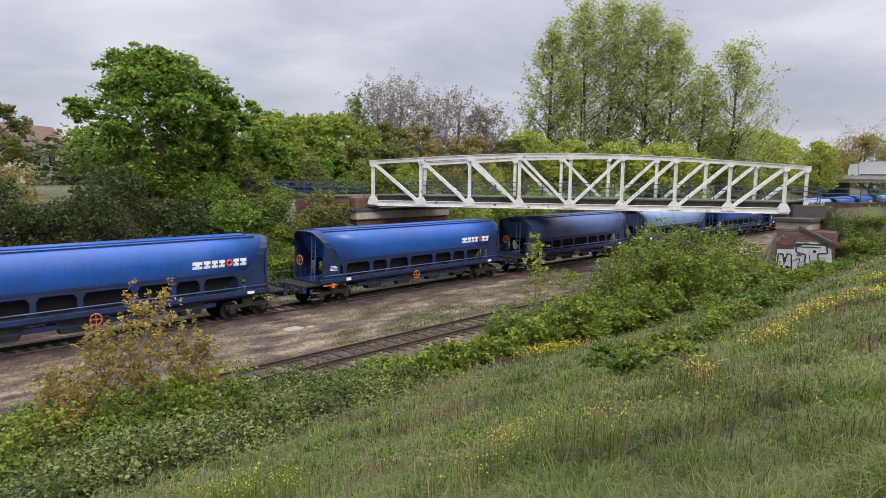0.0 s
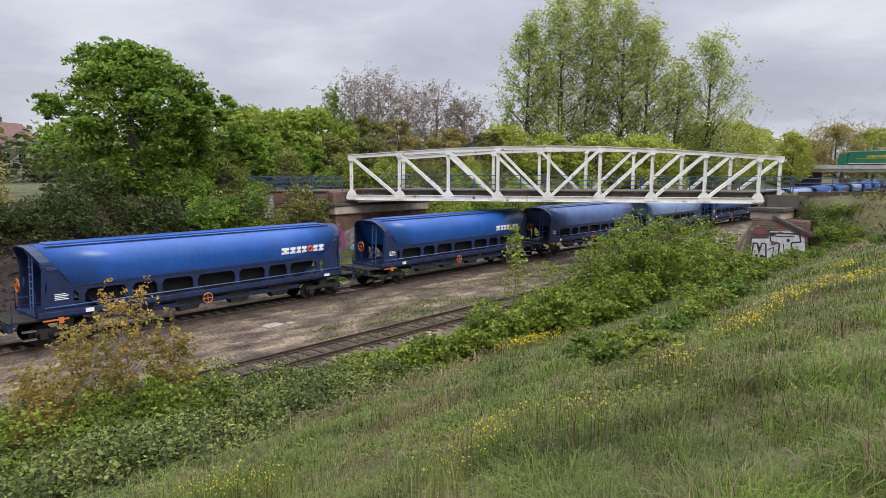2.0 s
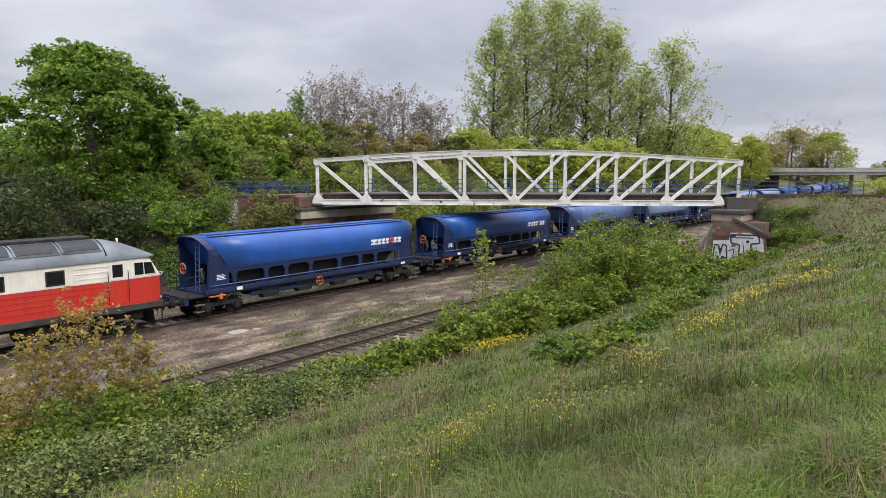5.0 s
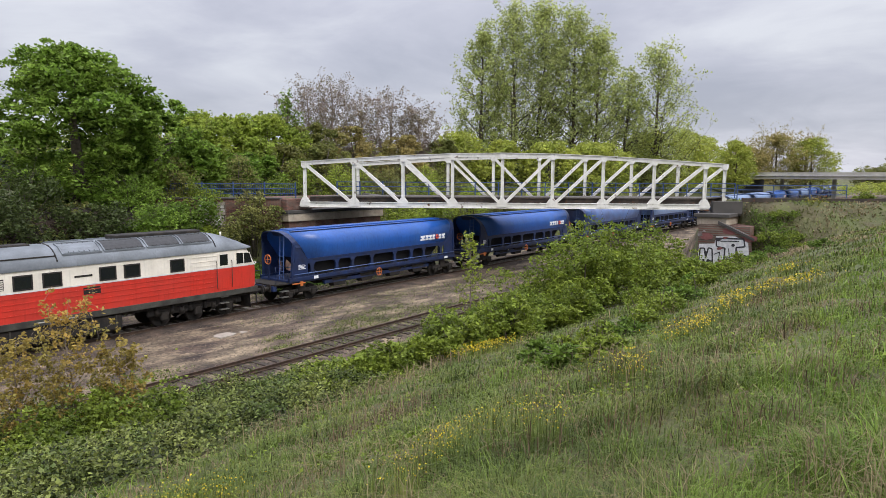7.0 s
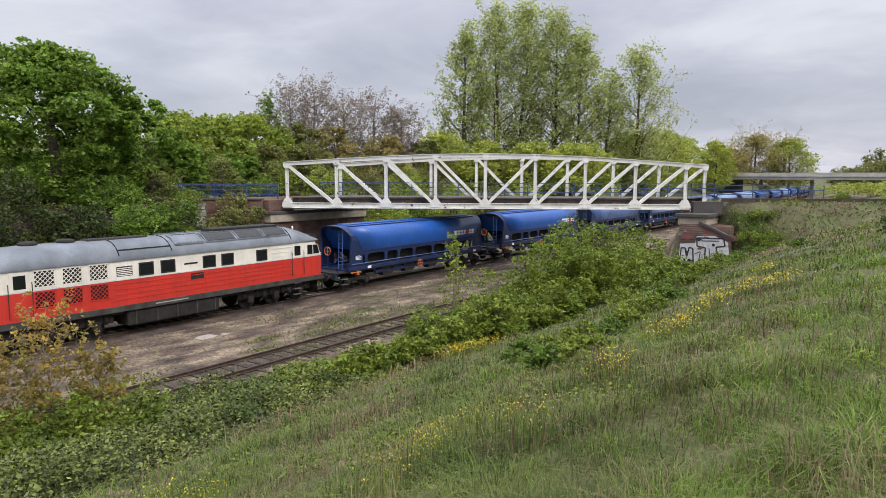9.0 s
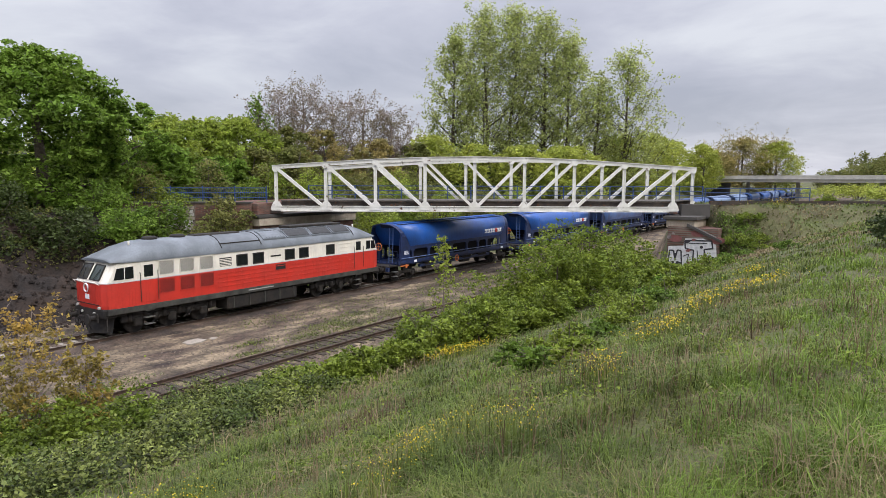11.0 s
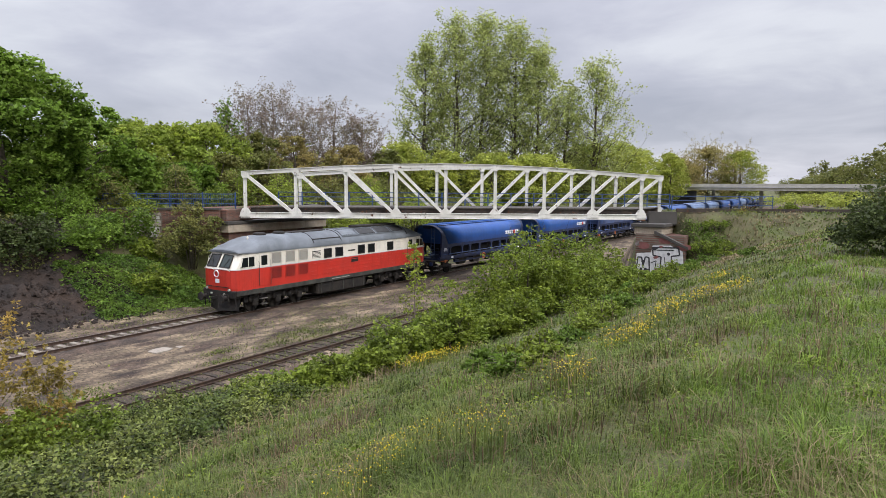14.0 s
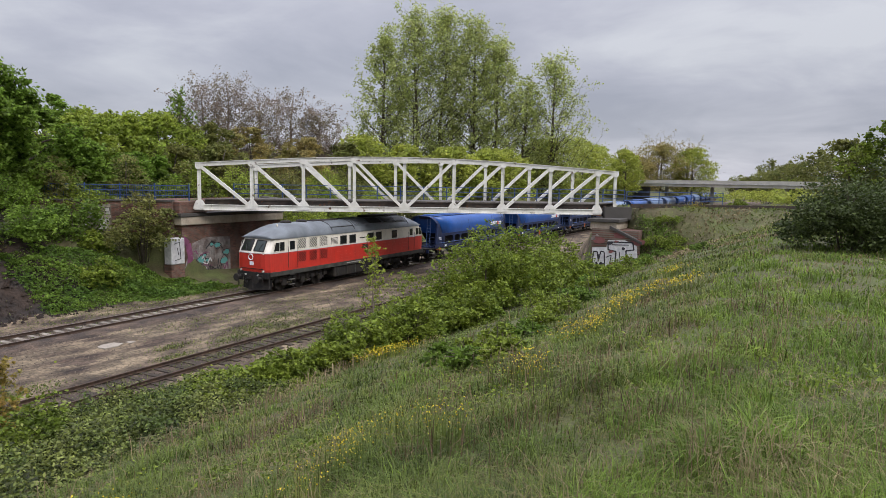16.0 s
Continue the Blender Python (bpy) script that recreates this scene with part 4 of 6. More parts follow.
        part("sill", Geo().box(-9.7, 9.7, *wy(-0.08, 0.01), 1.14, 1.44, chamfer=0.02), "loco_frame", t)
        part("number_bars", Geo().box(0.05, 0.82, *wy(0.0, 0.006), 3.03, 3.12), "under", t, "small dark number")
        part("lettering_bars", Geo().box(-1.6, 0.2, *wy(0.0, 0.014), 1.27, 1.32), "grey_concrete", t, "small pale lettering on the sill")
        part("fuel_tank", Geo().box(-2.95, 2.15, *sorted((s * 0.2, s * 1.38)), 0.36, 1.12, chamfer=0.08), "under", t)
        for k in range(5):
            part("tank_rib", Geo().box(-2.6 + k * 1.1, -2.54 + k * 1.1, *sorted((s * 1.3, s * 1.42)), 0.42, 1.08), "loco_frame", t)
    # cab fronts
    for sx in (-1, 1):
        tilt = lambda z: sx * (9.83 - (z - 2.72) * 0.555)
        for s in (-1, 1):
            p = [(0.12, 2.80), (0.98, 2.80), (0.93, 3.47), (0.14, 3.50)]
            q = [(tilt(z) + sx * 0.02, s * y, z) for y, z in p]
            w = part("front_window", Geo().loft([[(x - sx * 0.05, y, z) for x, y, z in q], q], False, True), "glass_pale" if s < 0 else "glass_dark", t)
            g = Geo()
            for a, b in zip(q, q[1:] + q[:1]):
                g.beam(a, b, 0.05, 0.05, (sx, 0, 0.4))
            part("frame", g, "under", w)
            part("headlight", Geo().tube([(sx * 9.8, s * 0.98, 1.50), (sx * 9.90, s * 0.98, 1.50)], [0.075, 0.065], 14), "lamp_glass", t)
            g = Geo().tube([(sx * 9.86, s * 1.08, 2.60), (sx * 10.0, s * 1.0, 2.72), (sx * 10.0, s * 0.35, 2.72), (sx * 9.88, s * 0.25, 2.62)], 0.018, 6)
            part("handrail", g, "loco_cream", t)
        part("emblem_ring", Geo().ring((sx * 9.90, 0.05, 2.40), (1, 0, 0), 0.19, 0.035, 18), "logo_white", t, "pale ring emblem")
        part("emblem_plate", Geo().box(*sorted((sx * 9.86, sx * 9.895)), -0.17, 0.17, 1.86, 2.1, chamfer=0.008), "logo_white", t, "small white emblem plate")
        for s in (-1, 1):
            part("marker_lamp", Geo().tube([(sx * 9.84, s * 0.55, 1.22), (sx * 9.92, s * 0.55, 1.22)], [0.06, 0.055], 12), "lamp_glass", t)
            part("wiper", Geo().beam((tilt(2.82) + sx * 0.05, s * 0.5, 2.82), (tilt(3.3) + sx * 0.05, s * 0.72, 3.3), 0.025, 0.02), "black", t)
        part("nose_seam", Geo().box(*sorted((sx * 9.86, sx * 9.885)), -1.0, 1.0, 1.62, 1.66), "under", t)
        part("lower_front", Geo().box(*sorted((sx * 9.2, sx * 9.84)), -1.38, 1.38, 1.0, 1.44, chamfer=0.05), "under", t)
        part("snow_plough", Geo().loft([[(sx * 9.4, -1.25, 0.25), (sx * 9.9, 0, 0.22), (sx * 9.4, 1.25, 0.25)], [(sx * 9.3, -1.3, 1.0), (sx * 9.75, 0, 1.0), (sx * 9.3, 1.3, 1.0)]], False, True), "black", t)
        g = Geo()
        for s in (-1, 1):
            g.tube([(sx * 9.9, s * 0.3, 1.0), (sx * 10.05, s * 0.32, 0.75), (sx * 9.95, s * 0.34, 0.45)], 0.03, 6)
            g.beam((sx * 9.7, s * 1.35, 0.4), (sx * 9.7, s * 1.35, 1.1), 0.05, 0.05, (0, 1, 0))
        part("brake_hose", g, "black", t)
        buffers(t, sx * 9.94, sx)
    wheels = []
    for c in (-6.2, 6.2):
        for s in (-1, 1):
            g = Geo().box(c - 2.7, c + 2.7, *sorted((s * 0.95, s * 1.12)), 0.62, 0.95, chamfer=0.04)
            for k in (-1.85, 0, 1.85):
                g.box(c + k - 0.2, c + k + 0.2, *sorted((s * 0.98, s * 1.22)), 0.36, 0.78, chamfer=0.05)
                for d in (-0.42, 0.42):
                    g.tube([(c + k + d, s * 1.12, 0.62), (c + k + d, s * 1.12, 1.02)], 0.10, 8)
            for k in (-0.92, 0.92):
                g.tube([(c + k, s * 1.14, 0.55), (c + k, s * 1.14, 0.9)], 0.13, 8)
                g.beam((c + k - 0.3, s * 1.16, 0.4), (c + k + 0.3, s * 1.16, 0.72), 0.06, 0.06)
            part("bogie_frame", g, "under", t)
        for k in (-1.85, 0, 1.85):
            wheels.append(wheelset(t, c + k, 0.525))
    part("underframe", Geo().box(-9.4, 9.4, -1.1, 1.1, 0.95, 1.42), "black", t)
    t["wheels"] = len(wheels)
    return t


def build_wagon(paint, label, logo=True):
    t = thing("hopper_wagon", label, "wagon", group="wagons of the train")
    prof = [(0.30, 4.26), (0.62, 4.24), (0.95, 4.13), (1.22, 3.93), (1.40, 3.65), (1.475, 3.30), (1.47, 2.98), (1.42, 2.72), (1.37, 2.56)]
    endx = lambda z: float(np.interp(z, [2.5, 3.0, 3.6, 4.05, 4.3], [6.75, 7.08, 7.52, 7.80, 7.88]))
    ring = [(-y, z) for y, z in reversed(prof)] + prof
    g = Geo()
    xs = [-1.0, -0.6, 0.0, 0.6, 1.0]
    secs = [[(f * endx(z), y, z) for y, z in ring] for f in xs]
    part("body_shell", g.loft(secs, True, False, True), paint, t, "smooth curved body side")
    # roof hatch with its dark seams
    part("roof_hatch", Geo().box(-7.4, 7.4, -0.42, 0.42, 4.25, 4.33, chamfer=0.03), paint, t)
    for s in (-1, 1):
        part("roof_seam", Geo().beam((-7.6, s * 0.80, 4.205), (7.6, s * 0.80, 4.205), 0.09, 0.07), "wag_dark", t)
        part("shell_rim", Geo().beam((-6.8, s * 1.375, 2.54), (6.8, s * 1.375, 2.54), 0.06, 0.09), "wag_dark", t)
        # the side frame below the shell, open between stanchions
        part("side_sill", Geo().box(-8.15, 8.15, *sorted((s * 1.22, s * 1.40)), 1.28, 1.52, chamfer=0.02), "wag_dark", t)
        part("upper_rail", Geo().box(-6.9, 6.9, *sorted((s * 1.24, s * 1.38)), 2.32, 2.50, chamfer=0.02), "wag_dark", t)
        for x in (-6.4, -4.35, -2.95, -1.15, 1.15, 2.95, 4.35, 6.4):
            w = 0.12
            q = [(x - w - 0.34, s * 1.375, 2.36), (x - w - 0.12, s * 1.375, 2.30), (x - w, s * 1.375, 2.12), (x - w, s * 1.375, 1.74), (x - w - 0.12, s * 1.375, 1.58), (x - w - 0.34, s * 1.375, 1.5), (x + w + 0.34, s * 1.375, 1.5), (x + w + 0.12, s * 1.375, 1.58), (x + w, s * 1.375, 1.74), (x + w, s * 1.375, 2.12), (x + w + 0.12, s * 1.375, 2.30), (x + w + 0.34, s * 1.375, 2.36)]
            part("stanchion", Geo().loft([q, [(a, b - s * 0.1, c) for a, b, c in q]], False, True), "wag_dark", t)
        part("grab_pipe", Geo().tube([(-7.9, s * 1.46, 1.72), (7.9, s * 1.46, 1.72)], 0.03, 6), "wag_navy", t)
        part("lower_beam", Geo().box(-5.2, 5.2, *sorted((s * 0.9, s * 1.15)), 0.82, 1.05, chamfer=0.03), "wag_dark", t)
        for x in (-3.9, -1.4, 1.4, 3.9):
            part("chute", Geo().loft([[(x - 0.9, s * 0.35, 1.5), (x + 0.9, s * 0.35, 1.5), (x + 0.9, s * 1.2, 1.5), (x - 0.9, s * 1.2, 1.5)], [(x - 0.45, s * 0.7, 0.55), (x + 0.45, s * 0.7, 0.55), (x + 0.45, s * 1.12, 0.6), (x - 0.45, s * 1.12, 0.6)]], False, True), "under", t)
        hw = part("handwheel", Geo().ring((-0.6, s * 1.50, 1.12), (0, 1, 0), 0.25, 0.03, 18), "orange", t, "orange handwheel")
        part("spokes", Geo().beam((-0.85, s * 1.5, 1.12), (-0.35, s * 1.5, 1.12), 0.03, 0.03).beam((-0.6, s * 1.5, 0.87), (-0.6, s * 1.5, 1.37), 0.03, 0.03, (0, 1, 0)), "orange", hw)
        part("data_panel", Geo().box(-7.6, -6.9, *sorted((s * 1.385, s * 1.41)), 1.95, 2.3), "wag_dark", t)
        g = Geo()
        for k in range(4):
            g.box(-7.5, -6.95 - 0.1 * (k % 2), *sorted((s * 1.41, s * 1.416)), 2.0 + k * 0.075, 2.035 + k * 0.075)
        part("data_lines", g, "logo_white", t, "small white data lines")
        part("side_label", Geo().box(-6.3, -5.95, *sorted((s * 1.40, s * 1.41)), 1.31, 1.49), "logo_white", t)
        part("side_label", Geo().box(6.8, 7.2, *sorted((s * 1.40, s * 1.41)), 1.31, 1.45), "logo_white", t)
        part("lever", Geo().box(-8.0, -7.0, *sorted((s * 1.40, s * 1.46)), 1.14, 1.2).box(-7.4, -7.2, *sorted((s * 1.40, s * 1.46)), 1.0, 1.26), "orange", t, "orange brake lever")
        if logo:
            # brand mark as plain bars and a ring
            yy = lambda z: s * (float(np.interp(z, [2.72, 2.98, 3.30], [1.42, 1.47, 1.475])) + 0.012)
            x0 = 3.85 if s < 0 else -3.85
            sg = 1 if s < 0 else -1
            # seven blocks of which the fifth is the ring, each with two notches
            for k, (off, w) in enumerate(((0.0, 0.50), (0.58, 0.34), (1.00, 0.30), (1.38, 0.30), (2.16, 0.30), (2.54, 0.34))):
                g = Geo()
                put = lambda a0, a1, z0, z1: g.loft([[(x0 + sg * a, yy(z) + s * d, z) for a, z in ((a0, z0), (a1, z0), (a1, z1), (a0, z1))] for d in (-0.01, 0.004)], False, True)
                a, b = off, off + w
                put(a, b, 2.86, 2.99)
                put(a, b, 3.07, 3.22)
                put(a + w * 0.3, b - w * 0.3, 2.99, 3.07)
                part("brand_block", g, "logo_white", t, "white brand mark block")
            part("brand_ring", Geo().ring((x0 + sg * 1.92, yy(3.04) + s * 0.012, 3.04), (0, 1, 0), 0.135, 0.055, 16), "logo_red", t, "red brand ring")
    # hopper core, its near black colour stands in for shade in the openings
    part("hopper", Geo().loft([[(-6.7, -1.05, 2.6), (6.7, -1.05, 2.6), (6.7, 1.05, 2.6), (-6.7, 1.05, 2.6)], [(-5.4, -0.85, 1.3), (5.4, -0.85, 1.3), (5.4, 0.85, 1.3), (-5.4, 0.85, 1.3)]], False, True), "void_shade", t)
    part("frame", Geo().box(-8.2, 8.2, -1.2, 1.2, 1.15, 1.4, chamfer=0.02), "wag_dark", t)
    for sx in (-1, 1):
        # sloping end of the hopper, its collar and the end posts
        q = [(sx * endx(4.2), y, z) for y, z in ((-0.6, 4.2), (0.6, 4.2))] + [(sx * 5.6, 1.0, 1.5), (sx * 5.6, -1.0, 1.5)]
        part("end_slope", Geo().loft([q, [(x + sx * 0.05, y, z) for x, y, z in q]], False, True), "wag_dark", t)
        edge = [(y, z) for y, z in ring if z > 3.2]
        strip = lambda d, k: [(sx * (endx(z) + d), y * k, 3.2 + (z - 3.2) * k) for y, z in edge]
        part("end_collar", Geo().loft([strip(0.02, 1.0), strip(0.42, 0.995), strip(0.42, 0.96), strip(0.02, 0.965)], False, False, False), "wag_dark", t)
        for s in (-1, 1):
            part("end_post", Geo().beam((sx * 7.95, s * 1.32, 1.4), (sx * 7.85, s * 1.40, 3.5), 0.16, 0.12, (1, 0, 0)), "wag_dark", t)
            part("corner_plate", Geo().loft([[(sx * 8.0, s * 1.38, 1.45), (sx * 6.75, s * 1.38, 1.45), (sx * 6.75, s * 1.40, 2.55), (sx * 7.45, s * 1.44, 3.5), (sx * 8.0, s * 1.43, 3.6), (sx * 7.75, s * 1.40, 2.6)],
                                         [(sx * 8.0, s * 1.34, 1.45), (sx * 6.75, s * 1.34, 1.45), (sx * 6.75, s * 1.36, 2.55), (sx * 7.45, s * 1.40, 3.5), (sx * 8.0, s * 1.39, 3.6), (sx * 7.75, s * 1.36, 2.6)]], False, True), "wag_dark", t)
            g = Geo().tube([(sx * 8.2, s * 1.3, 1.3), (sx * 8.2, s * 1.3, 2.3), (sx * 9.1, s * 1.3, 2.3), (sx * 9.1, s * 1.3, 1.25)], 0.022, 6).tube([(sx * 8.2, s * 1.3, 1.8), (sx * 9.1, s * 1.3, 1.8)], 0.02, 6)
            part("platform_rail", g, "wag_dark", t)
            g = Geo()
            for k in range(2):
                g.box(*sorted((sx * 8.25, sx * 8.75)), *sorted((s * 1.15, s * 1.42)), 0.45 + k * 0.35, 0.49 + k * 0.35)
            part("step", g, "chrome", t)
        lad = part("ladder", Geo().beam((sx * 8.15, -0.45, 1.4), (sx * 8.05, -0.45, 4.0), 0.04, 0.04, (1, 0, 0)).beam((sx * 8.15, -0.8, 1.4), (sx * 8.05, -0.8, 4.0), 0.04, 0.04, (1, 0, 0)), "wag_navy", t)
        for k in range(8):
            part("rung", Geo().beam((sx * 8.12, -0.8, 1.6 + k * 0.3), (sx * 8.12, -0.45, 1.6 + k * 0.3), 0.03, 0.03), "wag_navy", lad)
        hw = part("brake_wheel", Geo().ring((sx * 8.35, 0.35, 2.55), (1, 0, 0), 0.28, 0.03, 18).beam((sx * 8.35, 0.07, 2.55), (sx * 8.35, 0.63, 2.55), 0.03, 0.03).beam((sx * 8.35, 0.35, 2.27), (sx * 8.35, 0.35, 2.83), 0.03, 0.03, (1, 0, 0)), "orange", t, "orange brake wheel")
        part("brake_column", Geo().beam((sx * 8.3, 0.35, 1.3), (sx * 8.3, 0.35, 2.55), 0.08, 0.08, (1, 0, 0)), "wag_dark", t)
        part("platform", Geo().box(*sorted((sx * 8.15, sx * 9.25)), -1.35, 1.35, 1.2, 1.28), "under", t)
        part("headstock", Geo().box(*sorted((sx * 9.05, sx * 9.28)), -1.3, 1.3, 0.88, 1.2, chamfer=0.02), "wag_dark", t)
        buffers(t, sx * 9.28, sx)
        c = sx * 7.0
        for s in (-1, 1):
            g = Geo().box(c - 1.25, c + 1.25, *sorted((s * 0.95, s * 1.08)), 0.55, 0.78, chamfer=0.04)
            for k in (-0.9, 0.9):
                g.box(c + k - 0.17, c + k + 0.17, *sorted((s * 0.96, s * 1.16)), 0.32, 0.66, chamfer=0.04)
                for d in (-0.28, 0.28):
                    g.tube([(c + k + d, s * 1.04, 0.45), (c + k + d, s * 1.04, 0.72)], 0.08, 8)
            g.box(c - 0.3, c + 0.3, *sorted((s * 0.9, s * 1.1)), 0.6, 1.1, chamfer=0.03)
            part("bogie_frame", g, "under", t)
        for k in (-0.9, 0.9):
            wheelset(t, c + k, 0.46)
    return t


LOCO_S0, SPEED, PITCH, FIRST = -9.2216, 3.17473, 19.6, 20.22
locomotive = build_loco()
TRAIN = [(locomotive, 0.0)]
blue_wagon = build_wagon("wag_blue", "glossy blue bulk hopper wagon with a white and red brand mark")
navy_wagon = build_wagon("wag_navy", "dull navy grey bulk hopper wagon", False)
grey_wagon = build_wagon("wag_grey", "pale grey blue bulk hopper wagon with faded paint", False)
kinds = ["b", "b", "n", "g", "b", "g", "g", "b", "b", "g", "b", "b", "n", "b", "n"]
for i, k in enumerate(kinds):
    src = {"b": blue_wagon, "n": navy_wagon, "g": grey_wagon}[k]
    fresh = src not in [w for w, _ in TRAIN]
    w = src if fresh else copy_thing(src, pose(0, 0, 0))
    TRAIN.append((w, FIRST + PITCH * i))

# ---------- plants ----------
def leaves(centres, size, rng, droop=0.0, narrow=0.55):
    """Small bent leaves, two quads each, turned at random: vertices and faces."""
    n = len(centres)
    s = (size * rng.uniform(0.6, 1.3, n))[:, None]
    d = rng.normal(size=(n, 3)); d[:, 2] = d[:, 2] * 0.6 - droop
    d /= np.linalg.norm(d, axis=1)[:, None]
    u = rng.normal(size=(n, 3)) * 0.6 + np.array([0, 0, 0.9])
    w = np.cross(d, u); w /= np.linalg.norm(w, axis=1)[:, None] + 1e-9
    up = np.cross(w, d)
    a, b = centres - d * s * 0.5, centres + d * s * 0.5
    m = centres + up * s * 0.08
    V = np.stack([a, m + w * s * narrow * 0.5 - up * s * 0.12, b, m - w * s * narrow * 0.5 - up * s * 0.12], 1).reshape(-1, 3)
    i = np.arange(n)[:, None] * 4
    return V, np.concatenate([i, i + 1, i + 2, i + 3], 1)


def clumpy(clumps, per, rng, hollow=0.75):
    """Points in the outer part of ellipsoids: rows of x, y, z, rx, ry, rz."""
    c = np.repeat(clumps, per, 0)
    d = rng.normal(size=(len(c), 3)); d /= np.linalg.norm(d, axis=1)[:, None]
    r = hollow + (1.08 - hollow) * rng.uniform(0, 1, len(c)) ** 0.7
    r *= 1 + 0.18 * rng.normal(size=len(c)) * 0.6
    return c[:, :3] + d * r[:, None] * c[:, 3:6]


def foliage(name, centres, size, mat, rng, parent=None, droop=0.0, narrow=0.6):
    V, F = leaves(centres, size, rng, droop, narrow)
    ob = new(name, big_mesh(name, V, F, [mat]))
    if parent is not None:
        ob.parent = parent
    return ob


def sprays(cl, subs, total, rng, up=0.35, inside=0.12):
    """Leaf points: small flat sprays over the outer and upper sides of ellipsoids (rows of x, y, z, rx, ry, rz), and a few within."""
    c = np.repeat(cl, subs, 0)
    d = rng.normal(size=(len(c), 3)); d /= np.linalg.norm(d, axis=1)[:, None]
    d[:, 2] = d[:, 2] * 0.85 + up
    d /= np.linalg.norm(d, axis=1)[:, None]
    p = c[:, :3] + d * c[:, 3:6] * rng.uniform(0.70, 1.10, len(c))[:, None]
    q = c[:, 3] * rng.uniform(0.13, 0.36, len(c))
    per = max(3, int(total * (1 - inside) / len(c)))
    out = np.repeat(p, per, 0) + np.clip(rng.normal(size=(len(p) * per, 3)), -1.7, 1.7) * np.repeat(q, per)[:, None] * np.array([0.62, 0.62, 0.34])
    k = rng.integers(0, len(cl), int(total * inside))
    inner = cl[k, :3] + rng.normal(size=(len(k), 3)) * cl[k, 3:6] * 0.42
    return np.concatenate([out, inner])


def outline(shape, f, low):
    """Share of the full radius at the share f of a crown's height."""
    if shape == "round":
        return math.sqrt(max(0.02, 1 - ((f - (low + 1) / 2) / ((1 - low) / 2 * 1.04)) ** 2))
    if shape == "dome":
        return min(1.0, 0.75 + f) * (1 - max(0.0, (f - 0.42) / 0.58) ** 1.9 * 0.86)
    if shape == "egg":
        return min(1.0, f * 2.2 + 0.42) * (1 - 0.86 * (max(0.0, f - 0.42) / 0.58) ** 2.3)
    if shape == "column":
        return min(1.0, (f - low) * 5 + 0.25) * (1 - 0.75 * max(0, f - 0.55) / 0.45)
    return min(1.0, 0.35 + 1.1 * f) * (1 - 0.45 * max(0, f - 0.70) / 0.30)


def tree(name, label, x, y, z, top, radius, leaf_mat, seed, n_clump=46, per=330, size=0.34, low=0.22, shape="round", bark="bark", trunk=0.28, limbs=12, group="", lump=1.0):
    """A trunk with limbs and a crown of lobes, each covered in sprays of leaves. z is the foot, top the height of its tip."""
    rng = np.random.default_rng(seed)
    t = thing(name, label, "tree", pose(x, y, z), group)
    H0 = top - z
    lobes = int(7 + n_clump * 0.24)
    cl = []
    for i in range(lobes):
        f = low + (1 - low) * ((i + rng.uniform()) / lobes) ** 0.85
        w = outline(shape, f, low)
        a = i * 2.4 + rng.normal() * 0.5
        rr = radius * w * rng.uniform(0.50, 0.88)
        s = radius * rng.uniform(0.18, 0.34) * (0.55 + 0.45 * w) * lump
        cl.append((rr * math.cos(a), rr * math.sin(a), max(s * 0.5, min(f * H0, H0 - s * 0.9)), s, s, s * rng.uniform(0.72, 0.98)))
    cl = np.array(cl)
    g = Geo()
    pts = [(0, 0, -0.3), (rng.normal() * 0.1, rng.normal() * 0.1, H0 * 0.25), (rng.normal() * 0.3, rng.normal() * 0.3, H0 * 0.6), (rng.normal() * 0.3, rng.normal() * 0.3, H0 * 0.92)]
    g.tube(pts, [trunk * 1.25, trunk, trunk * 0.6, trunk * 0.15], 9)
    part("trunk", g, bark, t)
    for c in cl[:limbs]:
        g = Geo()
        f = min(0.85, max(0.15, c[2] / H0 - 0.18))
        s = Vector((0, 0, f * H0)); e = Vector(c[:3])
        mid = s.lerp(e, 0.5) + Vector((0, 0, 0.06 * H0 * rng.uniform(-0.2, 1)))
        g.tube([s, mid, e], [trunk * 0.4, trunk * 0.25, trunk * 0.06], 6)
        for j in range(4):
            q = e + Vector(rng.normal(size=3)) * c[3] * 0.6
            g.tube([mid.lerp(e, rng.uniform(0.3, 1)), q], [trunk * 0.12, trunk * 0.03], 4, False)
        part("limb", g, bark, t)
    foliage("crown", sprays(cl, 26, n_clump * per, rng, 0.30, 0.2), size, leaf_mat, rng, t)
    return t


